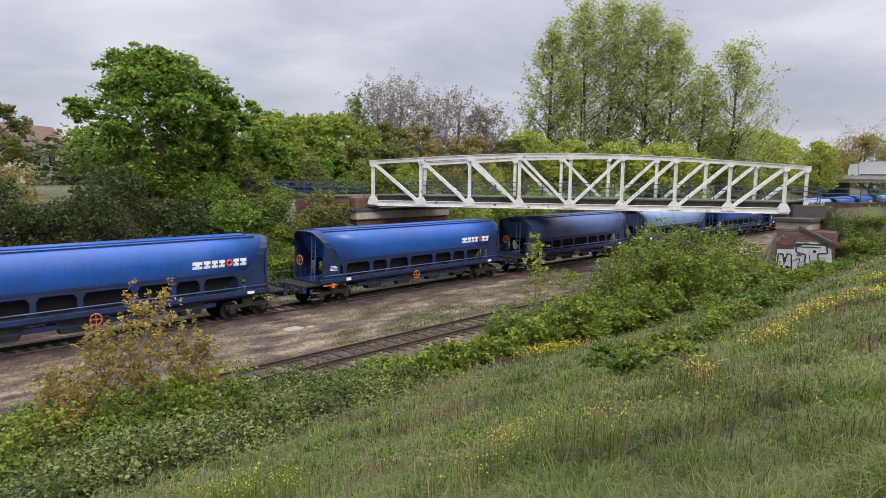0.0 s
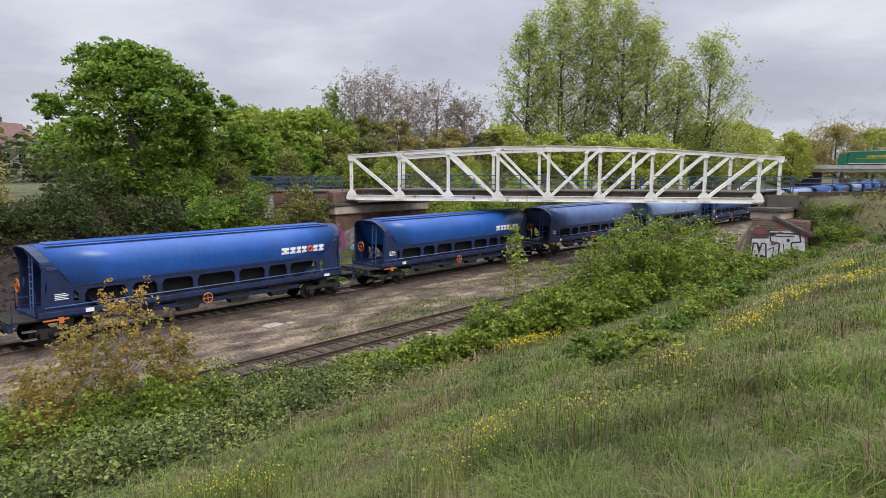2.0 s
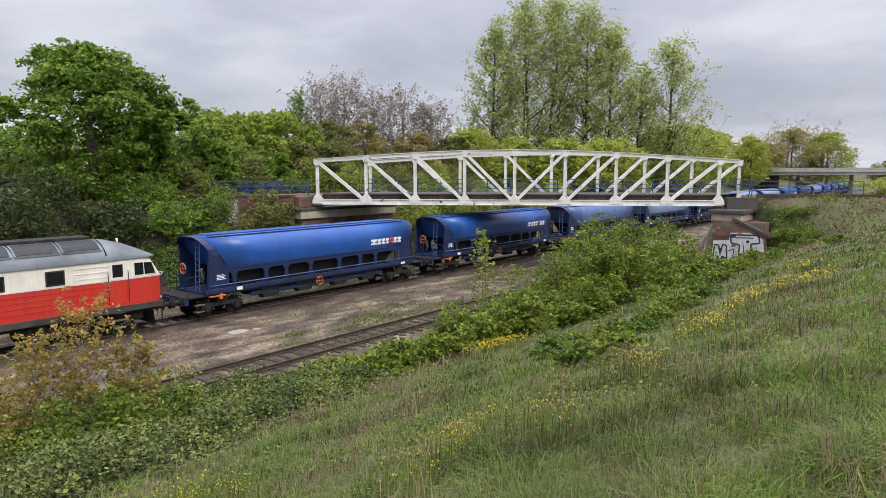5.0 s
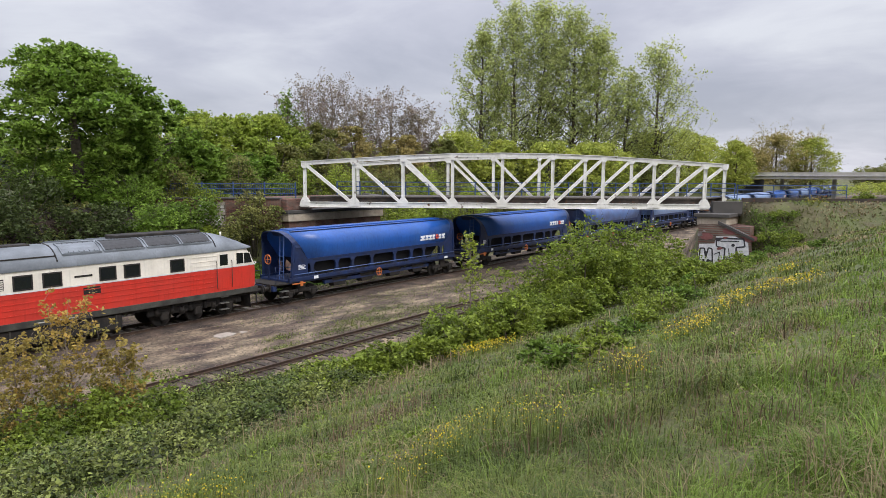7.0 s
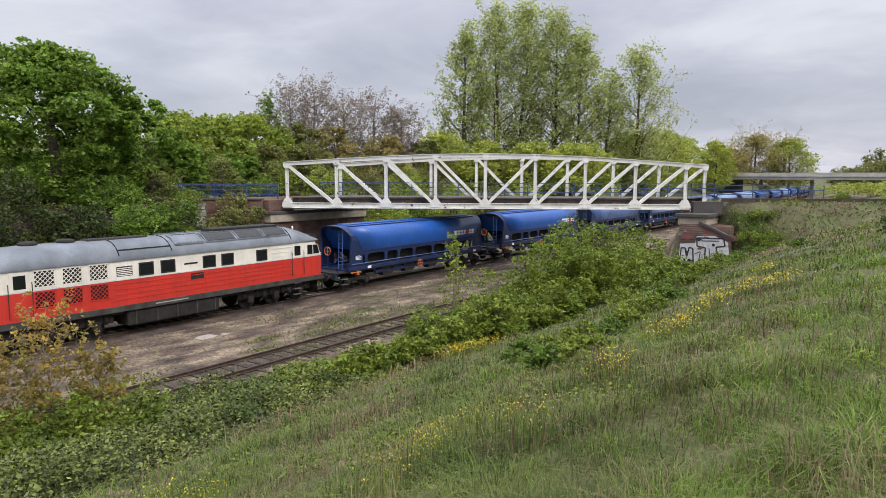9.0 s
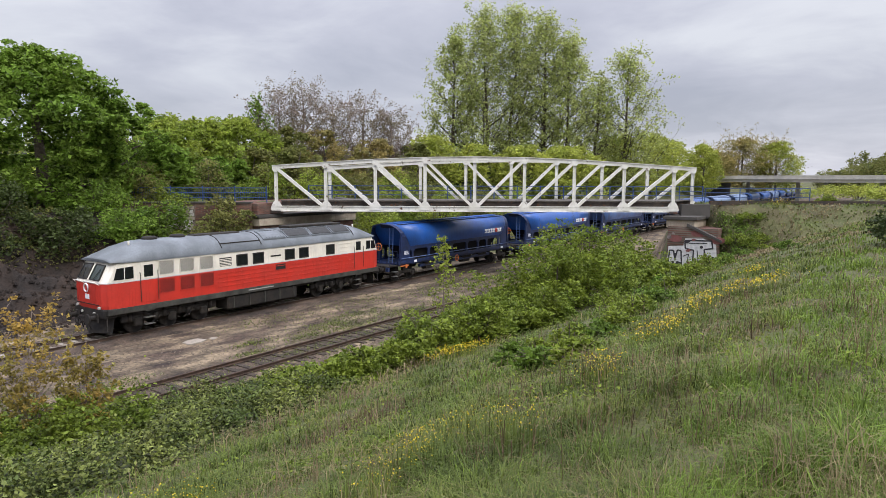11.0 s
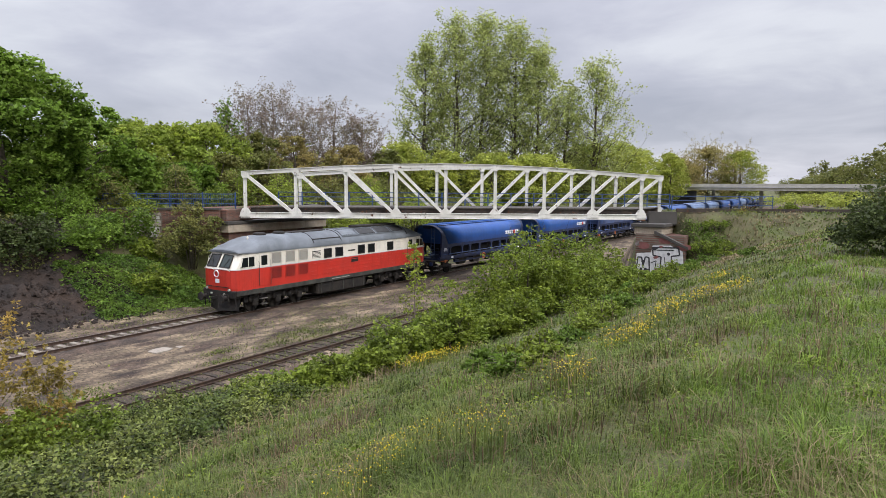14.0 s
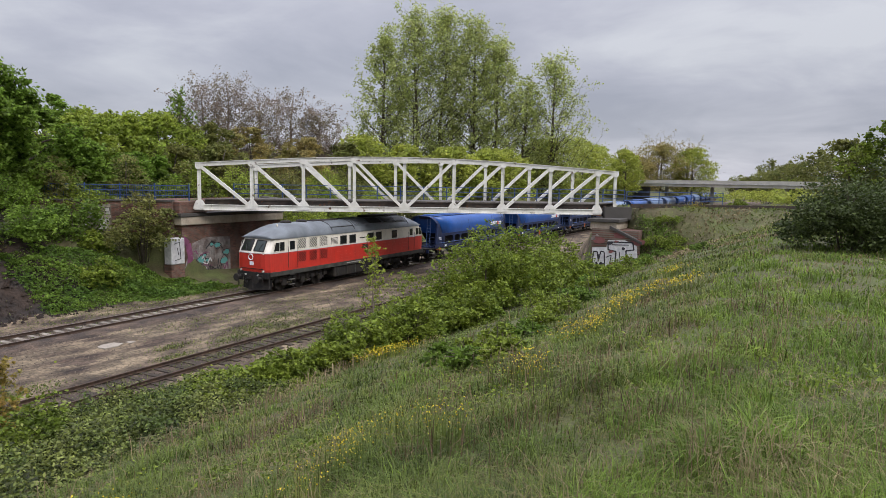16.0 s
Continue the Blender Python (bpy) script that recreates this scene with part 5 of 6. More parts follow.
def airy_tree(name, label, x, y, z, top, radius, leaf_mat, seed, limbs=60, points=11, per=11, size=0.4, low=0.06, shape="egg", bark="bark", trunk=0.3, group="", loose=0.075, climb=1.15, twigs=1):
    """A tree whose rising limbs show between thin sprays of leaves."""
    rng = np.random.default_rng(seed)
    t = thing(name, label, "tree", pose(x, y, z), group)
    H0 = top - z
    lean = [rng.normal() * radius * 0.05 for k in range(4)]
    part("trunk", Geo().tube([(0, 0, -0.3), (lean[0], lean[1], H0 * 0.35), (lean[2], lean[3], H0 * 0.7), (lean[0], lean[3], H0 * 0.97)], [trunk * 1.2, trunk * 0.85, trunk * 0.45, trunk * 0.08], 8), bark, t)
    P, fine = [], Geo()
    for i in range(limbs):
        f = low + (1.0 - low) * ((i + rng.uniform()) / limbs) ** 0.8
        a = i * 2.4 + rng.normal() * 0.45
        reach = radius * outline(shape, f, low) * rng.uniform(0.45, 1.08)
        foot = max(0.06 * H0, f * H0 - climb * reach - 0.07 * H0 * rng.uniform(0.4, 1.2))
        k = min(1.0, foot / (0.7 * H0))
        s = Vector((lean[2] * k, lean[3] * k, foot))
        e = Vector((reach * math.cos(a), reach * math.sin(a), f * H0))
        m = s.lerp(e, 0.5) + Vector((math.cos(a), math.sin(a), -0.6)) * reach * 0.13
        w = trunk * (0.16 + 0.26 * (1 - f))
        if i % 3 == 0:
            part("limb", Geo().tube([s, m, e], [w, w * 0.6, w * 0.1], 5, False), bark, t)
        else:
            fine.tube([s, m, e], [w * 0.8, w * 0.5, w * 0.1], 4, False)
        for j in range(points):
            u = 0.36 + 0.68 * (j + rng.uniform()) / points
            b = s.lerp(m, u * 2) if u < 0.5 else m.lerp(e, u * 2 - 1)
            q = b + Vector(np.clip(rng.normal(size=3), -1.6, 1.6)) * radius * loose * (0.5 + u)
            for n in range(twigs):
                fine.tube([b, q + Vector(rng.normal(size=3)) * radius * loose * 0.4 * n], [w * 0.16 + 0.004, w * 0.05 + 0.003], 3, False)
            P.append(np.array(q)[None] + np.clip(rng.normal(size=(per, 3)), -1.5, 1.5) * radius * loose * 0.5)
    tagged(part("fine_branching", fine, bark, t), "thin branches and twigs", kind="stuff")
    foliage("crown", np.concatenate(P), size, leaf_mat, rng, t)
    return t


def shrub(name, label, x, y, z, rx, ry, h, leaf_mat, seed, n=14, per=300, size=0.16, stems=8, group="", category="shrub"):
    rng = np.random.default_rng(seed)
    t = thing(name, label, category, pose(x, y, z), group)
    cl = []
    for i in range(n):
        a, r = i * 2.4 + rng.normal() * 0.4, math.sqrt((i + rng.uniform()) / n)
        f = rng.uniform(0.35, 1.0) * math.sqrt(max(0.12, 1 - 0.85 * r * r))
        s = min(rx, ry, h) * rng.uniform(0.24, 0.44)
        cl.append((rx * r * math.cos(a) * 0.85, ry * r * math.sin(a) * 0.85, max(s * 0.6, h * f - s * 0.7), s * 1.15, s * 1.15, s))
    cl = np.array(cl)
    for c in cl[:stems]:
        g = Geo()
        g.tube([(c[0] * 0.3, c[1] * 0.3, -0.25), (c[0] * 0.6, c[1] * 0.6, c[2] * 0.6), tuple(c[:3])], [0.05, 0.035, 0.012], 5)
        for j in range(3):
            q = Vector(c[:3]) + Vector(rng.normal(size=3)) * c[3] * 0.7 + Vector((0, 0, c[3] * 0.6))
            g.tube([tuple(c[:3]), tuple(q)], [0.014, 0.004], 4, False)
        part("stem", g, "bark", t)
    foliage("leaves", sprays(cl, 30, n * per, rng, 0.25, 0.15), size, leaf_mat, rng, t)
    return t


def gz(x, y):
    return float(ground(x, y))


# --- woods on the far bank ---
tree("maple_tree", "broad dark green maple in full leaf on the bank", 22.6, 51.0, 5.0, 16.6, 6.5, "maple", 21, 190, 330, 0.34, -0.08, "dome", trunk=0.4)
tree("maple_tree", "lower green maple beside the broad one", 28.4, 51.5, 5.4, 13.0, 4.2, "maple", 22, 44, 330, 0.34, 0.0, "dome")
tree("birch_tree", "thin olive tree with sparse young leaves", 13.2, 58.5, 5.7, 12.4, 3.4, "olive", 23, 24, 260, 0.3, 0.1)
tree("oak_tree", "dark green round tree standing further back", 38.6, 67.0, 5.6, 15.6, 3.8, "maple", 24, 30, 280, 0.34, 0.1)
for i, (x, y, z, tp, r, mt) in enumerate(((37.0, 57.5, 5.5, 13.0, 4.6, "fresh"), (41.0, 58.5, 5.5, 13.6, 4.8, "fresh"), (45.6, 58.3, 5.7, 13.6, 4.8, "fresh"), (50.0, 63.0, 5.6, 14.6, 5.2, "fresh"), (34.0, 54.0, 5.4, 10.5, 3.6, "maple"), (44.0, 68.0, 5.6, 14.6, 5.4, "fresh"), (39.0, 52.5, 5.4, 9.6, 3.2, "maple"))):
    tree("sycamore_tree", "light green tree in fresh spring leaf", x, y, z, tp, r, mt, 40 + i, 46, 230, 0.36, 0.0, "dome", group="spring trees", lump=1.2)
for i, (x, y, tp, r) in enumerate(((55.0, 63.0, 18.6, 4.6), (57.5, 61.5, 19.8, 4.6), (60.5, 59.0, 18.0, 4.4), (63.0, 56.0, 18.2, 4.4), (65.5, 53.5, 16.4, 3.8))):
    airy_tree("budding_tree", "half-bare tree with mauve brown buds and fine twigs", x, y, 5.5, tp, r, "mauve_leaf", 60 + i, 60, 10, 9, 0.24, 0.3, "vase", "twig", 0.2, "budding trees", 0.095, 1.1, 2)
airy_tree("young_oak", "dark green thin-crowned tree beside the budding ones", 51.6, 62.5, 5.5, 17.2, 3.2, "maple", 68, 40, 9, 9, 0.28, 0.2, "egg", "bark", 0.18)
for i, (x, y, tp, r) in enumerate(((51.9, 58.9, 13.6, 4.2), (56.5, 57.0, 13.4, 4.2), (61.5, 53.0, 12.4, 4.2), (66.5, 50.5, 12.0, 4.0), (44.0, 54.0, 10.6, 3.4), (48.5, 53.0, 10.8, 3.4))):
    tree("thicket_tree", "brownish green tangle of young trees", x, y, 5.4, tp, r, "brown_leaf" if i in (1, 2) else "olive", 80 + i, 44, 230, 0.28, 0.0, "dome", trunk=0.14, group="thicket")
for i, (x, y, z, tp, r, n) in enumerate(((101.5, 68.5, 5.4, 34.0, 6.8, 74), (105.5, 64.5, 5.4, 38.0, 8.0, 84), (109.0, 60.5, 5.4, 38.8, 8.0, 84), (111.5, 56.0, 5.4, 37.0, 8.0, 84), (114.5, 52.0, 5.4, 33.5, 7.0, 74), (118.5, 48.0, 5.4, 26.5, 6.0, 50), (122.5, 44.0, 5.4, 31.5, 8.6, 74))):
    airy_tree("poplar_tree", "tall airy poplar with pale new leaves", x, y, z, tp, r, "poplar", 100 + i, n, 12, 16 if i < 5 else 12, 0.46, 0.03, "egg", "bark", 0.36, "poplars", 0.11, 0.85)
for i, (x, y, tp, r) in enumerate(((74, 54, 13.5, 4.4), (80, 50, 12.5, 4.4), (86, 46, 12.5, 4.4), (92, 43, 12.5, 4.4), (100, 44, 13.0, 5.0), (125, 45, 16.0, 5.6), (140, 44.5, 17.5, 6.0), (150, 46, 17.0, 5.6), (163, 47, 17.0, 5.6), (172, 50, 17.5, 5.6), (134, 50, 16.5, 5.8), (168, 40.6, 15.5, 4.2), (178, 43.5, 16.5, 4.6))):
    tree("willow_tree", "soft yellow green willow beyond the bridge", x, y, 5.0, tp, r, "willow", 120 + i, 40, 170, 0.48, -0.1, "dome", trunk=0.16, group="willows", lump=1.6)
for i, (x, y, tp, r) in enumerate(((236.0, 54.0, 19.5, 8.0), (246.3, 47.0, 24.0, 9.5), (250.0, 37.0, 22.5, 8.0))):
    tree("brown_tree", "large far tree still brown with sparse green", x, y, 4.3, tp - 2.0, r, "willow" if i == 2 else "brown_leaf", 140 + i, 90, 150, 0.55, -0.1, "dome", trunk=0.3, group="far brown trees", lump=1.6)
    airy_tree("brown_tree", "large far tree with bare twigs above its brown leaves", x + 3, y + 2, 5.3, tp + 1.0, r, "brown_leaf", 145 + i, 50, 9, 8, 0.45, 0.1, "vase", "twig", 0.4, "far brown trees", 0.09, 1.1, 2)
for i, (x, y, z, tp, r) in enumerate(((84.9, -3.6, 5.3, 12.8, 4.4), (80.0, -7.6, 5.3, 14.6, 4.8), (76.0, -12.5, 5.3, 15.6, 5.0))):
    tree("roadside_tree", "dull green tree at the edge of the field", x, y, z, tp, r, "olive" if i != 1 else "hawthorn", 150 + i, 40, 260, 0.34, 0.0, "dome", trunk=0.2, group="field trees", lump=1.35)
airy_tree("far_tree", "small bare-headed tree on the skyline", 320.0, 16.0, 5.3, 19.0, 6.0, "olive", 160, 40, 8, 8, 0.7, 0.3, "round", "bark", 0.4, "far trees")
for i, (x, y, tp, r) in enumerate(((279.5, 11.0, 13.6, 9.6), (259.7, 6.0, 15.5, 9.5), (240.0, -2.0, 18.0, 9.0), (300.0, 22.0, 11.5, 8.0), (300.0, 14.0, 11.0, 8.0))):
    tree("far_tree", "dark far tree on the skyline", x, y, 4.3, tp, r, "olive", 161 + i, 44, 200, 0.65, -0.1, "dome", trunk=0.3, group="far trees", lump=1.6)


def far_wood():
    """The wooded skyline all round, far behind the rest."""
    rng = np.random.default_rng(5)
    a = np.radians(np.concatenate([rng.uniform(-60, 75, 300), rng.uniform(22, 75, 260)]))
    d = rng.uniform(170, 330, len(a))
    d[300:] = rng.uniform(95, 160, 260)
    x, y = d * np.cos(a), d * np.sin(a)
    keep = (np.abs(y - 32 - 1.3e-4 * np.maximum(x - 90, 0) ** 2) > 22) & ~((x > 150) & (x < 235) & (y > -10) & (y < 60))
    x, y = x[keep], y[keep]
    d = np.hypot(x, y)
    h = rng.uniform(5.5, 8.5, len(x)) * (1 + (d > 170) * 0.55) * np.where(np.arctan2(y, x) > 0.55, 1.0, 0.55)
    c = np.stack([x, y, 5.0 + h * 0.5, rng.uniform(3.5, 6.5, len(x)), rng.uniform(3.5, 6.5, len(x)), h * 0.5], 1)
    for k, mt in enumerate(("dark_leaf", "olive", "fresh", "conifer")):
        tagged(foliage("far_wood", clumpy(c[k::4], 170, rng, 0.7), 1.15, mt, rng), "distant mixed woodland along the skyline", "woodland", kind="stuff")


far_wood()

# --- the far bank's undergrowth ---
# dark_leaf shrubs carry the shade under the maple in their leaf colour
for i, (x, y, z, rx, ry, h, mt) in enumerate(((26.6, 43.4, 2.7, 2.4, 1.8, 4.3, "nettle"), (30.4, 40.9, 1.9, 2.7, 2.1, 5.6, "olive"), (27.4, 42.0, 1.8, 1.6, 1.3, 2.4, "hawthorn"), (23.5, 42.5, 3.2, 2.2, 2.0, 3.2, "maple"), (19.5, 42.6, 3.0, 2.8, 2.0, 3.8, "dark_leaf"),
                                             (14.0, 42.5, 3.0, 2.8, 2.2, 4.2, "dark_leaf"), (10.0, 43.5, 3.4, 2.6, 2.2, 4.0, "dark_leaf"), (17.0, 45.5, 4.6, 3.0, 2.2, 3.8, "dark_leaf"), (24.0, 46.5, 5.1, 3.0, 2.2, 3.0, "maple"), (6.0, 44.0, 3.8, 3.0, 2.4, 4.5, "olive"),
                                             (30.0, 46.0, 5.0, 2.2, 2.0, 2.2, "hawthorn"), (11.0, 48.5, 5.2, 3.0, 2.4, 4.4, "brown_leaf"), (5.0, 49.5, 5.3, 3.0, 2.4, 5.5, "olive"), (47.5, 41.0, 2.5, 2.6, 2.2, 3.4, "fresh"), (53.0, 42.0, 3.0, 3.0, 2.2, 3.6, "hawthorn"),
                                             (60.0, 42.0, 3.0, 3.4, 2.2, 3.8, "fresh"), (68.0, 42.0, 3.0, 3.6, 2.4, 4.0, "olive"), (76.0, 41.5, 3.0, 3.6, 2.4, 4.0, "fresh"), (36.0, 50.5, 5.4, 2.6, 2.4, 4.6, "olive"), (40.5, 48.0, 5.4, 2.6, 2.2, 4.4, "hawthorn"), (45.5, 46.5, 5.2, 2.8, 2.2, 4.4, "fresh"), (50.5, 45.5, 5.0, 2.8, 2.4, 4.6, "olive"), (56.0, 45.5, 5.0, 3.0, 2.4, 4.6, "fresh"), (62.0, 46.0, 5.0, 3.2, 2.4, 4.8, "olive"), (33.0, 54.5, 5.4, 3.0, 2.6, 5.4, "fresh"), (29.0, 49.0, 5.3, 2.6, 2.2, 3.6, "olive"), (25.5, 38.2, 1.0, 1.8, 1.4, 1.6, "hawthorn"))):
    shrub("bank_shrub", "green shrub growing on the cutting's far bank", x, y, z - 0.2, rx, ry, h, mt, 200 + i, 18, 300 if y < 45 else 200, 0.21, group="bank shrubs")


for i, (x, y, rx, h) in enumerate(((120.0, 6.3, 4.5, 2.3), (112.0, 2.0, 4.0, 2.0), (130.0, 11.0, 5.0, 2.2), (140.0, 3.0, 5.0, 2.6))):
    shrub("far_shrub", "bright green shrub on the field before the road bridge", x, y, 4.95, rx, rx, h, "willow", 290 + i, 16, 130, 0.34, group="far shrubs")


def cover(name, label, boxes, n, size, mat, high, seed, rise=0.0):
    """Low leafy cover over stretches of the ground: rows of x0, x1, y0, y1."""
    rng = np.random.default_rng(seed)
    P = []
    area = [(b[1] - b[0]) * (b[3] - b[2]) for b in boxes]
    for b, ar in zip(boxes, area):
        m = int(n * ar / sum(area))
        x, y = rng.uniform(b[0], b[1], m), rng.uniform(b[2], b[3], m)
        hh = np.clip(0.55 + 0.6 * bump(x, y, 0.55, seed) + 0.35 * bump(x, y, 0.21, seed * 1.7), 0.06, 1.3) * high
        e = np.minimum(np.minimum(x - b[0], b[1] - x), np.minimum(y - b[2], b[3] - y))
        hh *= np.clip(e / 0.9 + 0.15, 0.1, 1)
        keep = rng.uniform(0, 1, m) < np.clip(0.3 + e / 0.7, 0, 1)
        x, y, hh = x[keep], y[keep], hh[keep]
        P.append(np.stack([x, y, ground(x, y) + rise + hh * rng.uniform(0.55, 1.05, len(x))], 1))
    return tagged(foliage(name, np.concatenate(P), size, mat, rng), label, "undergrowth", kind="stuff")


cover("ivy", "bright green nettles and ivy over the far bank", [(20.5, 31.0, 35.4, 41.5), (26, 34, 35.0, 38.2), (30.5, 33.4, 38.6, 39.9)], 42000, 0.16, "nettle", 0.45, 3)
cover("path_bank_weeds", "green nettles on the bank below the path", [(49.5, 53.5, 8.5, 12.3)], 4500, 0.15, "nettle", 0.3, 8)
cover("bank_weeds", "patchy weeds on the far bank", [(4, 22, 41.0, 47.5), (43.5, 90, 36.5, 46)], 22000, 0.22, "olive", 0.6, 4)

# --- brambles and hawthorn on the near bank ---
def bramble_bed(name, label, x0, x1, n, leaves_n, size, mat, high, seed, low_y, top_y):
    """Rounded mounds of leafy shoots between two lines across the slope."""
    rng = np.random.default_rng(seed)
    x = rng.uniform(x0, x1, n)
    lo, hi = np.interp(x, *low_y), np.interp(x, *top_y)
    y = lo + (hi - lo) * rng.uniform(0, 1, n)
    edge = np.clip(np.minimum(y - lo, hi - y) / 1.2, 0.25, 1)
    r = rng.uniform(0.35, 0.85, n) * (0.6 + 0.4 * edge)
    h = high * rng.uniform(0.45, 1.1, n) * edge
    cl = np.stack([x, y, ground(x, y) + h * 0.35, r, r, h * 0.65], 1)
    return tagged(foliage(name, sprays(cl, 24, leaves_n, rng, 0.45, 0.12), size, mat, rng, narrow=0.65), label, "undergrowth", kind="stuff")


LOW_Y = ([-2, 2, 6, 9, 13, 20, 26, 36], [8.8, 9.8, 11.3, 12.3, 13.7, 14.6, 14.6, 15.0])
TOP_Y = ([-2, 9, 11, 16, 26, 36], [23.4, 23.0, 20.6, 19.4, 18.6, 18.4])
bramble_bed("brambles", "tangled bramble thicket at the foot of the bank", -2, 15.5, 560, 140000, 0.098, "bramble", 1.15, 6, LOW_Y, TOP_Y)
# the dark leaf colour paints the shaded gaps between the mounds
bramble_bed("bramble_shade", "leaves coloured dark as shade within the bramble thicket", -2, 17, 420, 36000, 0.10, "dark_leaf", 0.8, 7, LOW_Y, TOP_Y)
bramble_bed("sapling_scrub", "yellow green scrub round the foot of the bronze saplings", 1.5, 10.5, 120, 30000, 0.12, "hawthorn", 2.0, 9, ([0, 11], [15.0, 16.0]), ([0, 11], [21.5, 20.0]))
bramble_bed("slope_scrub", "bright green low scrub beside the siding", 13.5, 36, 260, 60000, 0.12, "hawthorn", 1.1, 8, LOW_Y, TOP_Y)
for i, (x, y, rx, ry, h) in enumerate(((23.5, 14.8, 2.4, 2.0, 2.4), (26.0, 14.2, 2.7, 2.3, 3.6), (28.8, 13.6, 3.0, 2.5, 4.5), (31.5, 13.2, 3.0, 2.6, 4.7), (34.2, 13.0, 3.0, 2.5, 4.6), (36.8, 13.0, 2.8, 2.4, 4.2), (39.5, 13.4, 2.2, 2.0, 2.2), (43.0, 14.0, 2.0, 1.8, 1.2),
                                       (21.0, 15.8, 2.0, 1.5, 1.7), (18.4, 16.2, 1.8, 1.3, 1.1), (27.5, 16.2, 2.6, 1.7, 2.4), (33.0, 16.0, 2.6, 1.7, 2.4), (38.0, 10.4, 1.4, 1.1, 1.1),
                                       (14.6, 16.4, 1.5, 1.1, 1.3), (16.6, 15.4, 1.6, 1.2, 1.6), (19.4, 14.4, 1.8, 1.3, 2.0), (21.8, 13.3, 1.8, 1.3, 2.0), (24.6, 12.2, 1.7, 1.2, 1.8), (35.2, 10.6, 1.4, 1.1, 1.2))):
    shrub("hawthorn_bush", "dense bright green hawthorn bush on the slope", x, y, gz(x, y) - 0.1, rx, ry, h, "hawthorn", 300 + i, 20, 520 if h > 2.2 else 330, 0.16, group="hawthorn bushes", category="bush")
for i, (x, y, rx, h) in enumerate(((32, 9.0, 1.0, 0.8), (36, 8.6, 1.2, 0.9), (40.5, 9.0, 1.4, 1.1), (45, 8.4, 1.2, 0.9), (27.5, 10.0, 0.9, 0.7), (48, 7.5, 1.2, 0.8), (43, 5.5, 0.8, 0.6), (61, 5.2, 0.8, 1.0), (53.5, 9.5, 1.1, 0.8), (75.0, 4.6, 2.2, 1.4), (79.0, 7.5, 2.0, 1.2), (73.0, 1.0, 1.6, 1.3),
                                   (14.5, 7.8, 0.55, 0.53), (14.7, 7.0, 0.54, 0.53), (15.5, 6.8, 0.55, 0.54), (16.6, 6.6, 0.57, 0.55), (18.9, 6.8, 0.61, 0.58), (21.6, 7.2, 0.66, 0.62), (24.5, 7.4, 0.71, 0.66), (31.0, 8.5, 0.83, 0.75), (35.9, 8.4, 0.91, 0.82), (41.2, 8.7, 1.01, 0.89), (51.6, 9.8, 1.19, 1.03), (52.1, 8.6, 1.20, 1.04), (12.2, 6.0, 0.49, 0.49), (11.8, 5.0, 0.48, 0.48))):
    shrub("low_shrub", "low young shrub in the grass", x, y, gz(x, y) - 0.05, rx * (1.35 if x < 28 else 1.0), rx * 1.1, h * (1.15 if x < 28 else 0.8), "hawthorn" if i % 3 else "nettle", 330 + i, 12, 210, 0.12, group="low shrubs")
for i, (x, y, rx, ry, h) in enumerate(((31.0, -1.5, 2.4, 2.4, 3.7), (34.5, -4.2, 2.9, 2.8, 4.6), (38.0, -7.4, 3.2, 3.0, 5.4))):
    shrub("dark_bush", "dark green bush with brown weeds at its foot", x, y, gz(x, y) - 0.1, rx, ry, h, "dark_leaf", 350 + i, 40, 420, 0.15, group="dark bushes", category="bush")
for i, (x, y, h, r) in enumerate(((8.1, 19.3, 4.4, 1.0), (6.9, 19.9, 3.4, 0.9), (9.2, 18.8, 3.0, 0.75), (5.6, 18.9, 2.7, 0.85))):
    airy_tree("bronze_sapling", "young tree with bronze and orange spring leaves", x, y, gz(x, y), gz(x, y) + h, r * 1.15, "bronze", 370 + i, 30, 7, 12, 0.115, 0.32, "vase", "twig", 0.035, "bronze saplings", 0.115, 1.5)
airy_tree("sapling", "slim young tree with yellow green leaves", 25.2, 17.6, gz(25.2, 17.6), 5.0, 0.8, "fresh", 380, 22, 7, 7, 0.14, 0.25, "column", "twig", 0.035, loose=0.13)


# --- grass, stalks and flowers on the near slope ---
def blades(x, y, length, width, lean, rng, a=None):
    n = len(x)
    a = rng.uniform(0, 6.283, n) if a is None else a
    dx, dy = np.cos(a), np.sin(a)
    z = ground(x, y) - 0.02
    b = np.stack([x, y, z], 1)
    bend = rng.uniform(0.15, 1.0, n) * lean
    side = np.stack([-dy, dx, 0 * a], 1) * (width * 0.5)[:, None]
    out = np.stack([dx, dy, 0 * a], 1)
    up = np.array([0, 0, 1.0])
    m = b + up * (length * 0.6)[:, None] + out * (length * 0.22 * bend)[:, None]
    t = b + up * (length * (1 - 0.3 * bend))[:, None] + out * (length * 0.75 * bend)[:, None]
    V = np.stack([b - side, b + side, m + side * 0.8, m - side * 0.8, t + side * 0.15, t - side * 0.15], 1).reshape(-1, 3)
    i = np.arange(n)[:, None] * 6
    return V, np.concatenate([np.concatenate([i, i + 1, i + 2, i + 3], 1), np.concatenate([i + 3, i + 2, i + 4, i + 5], 1)], 0)


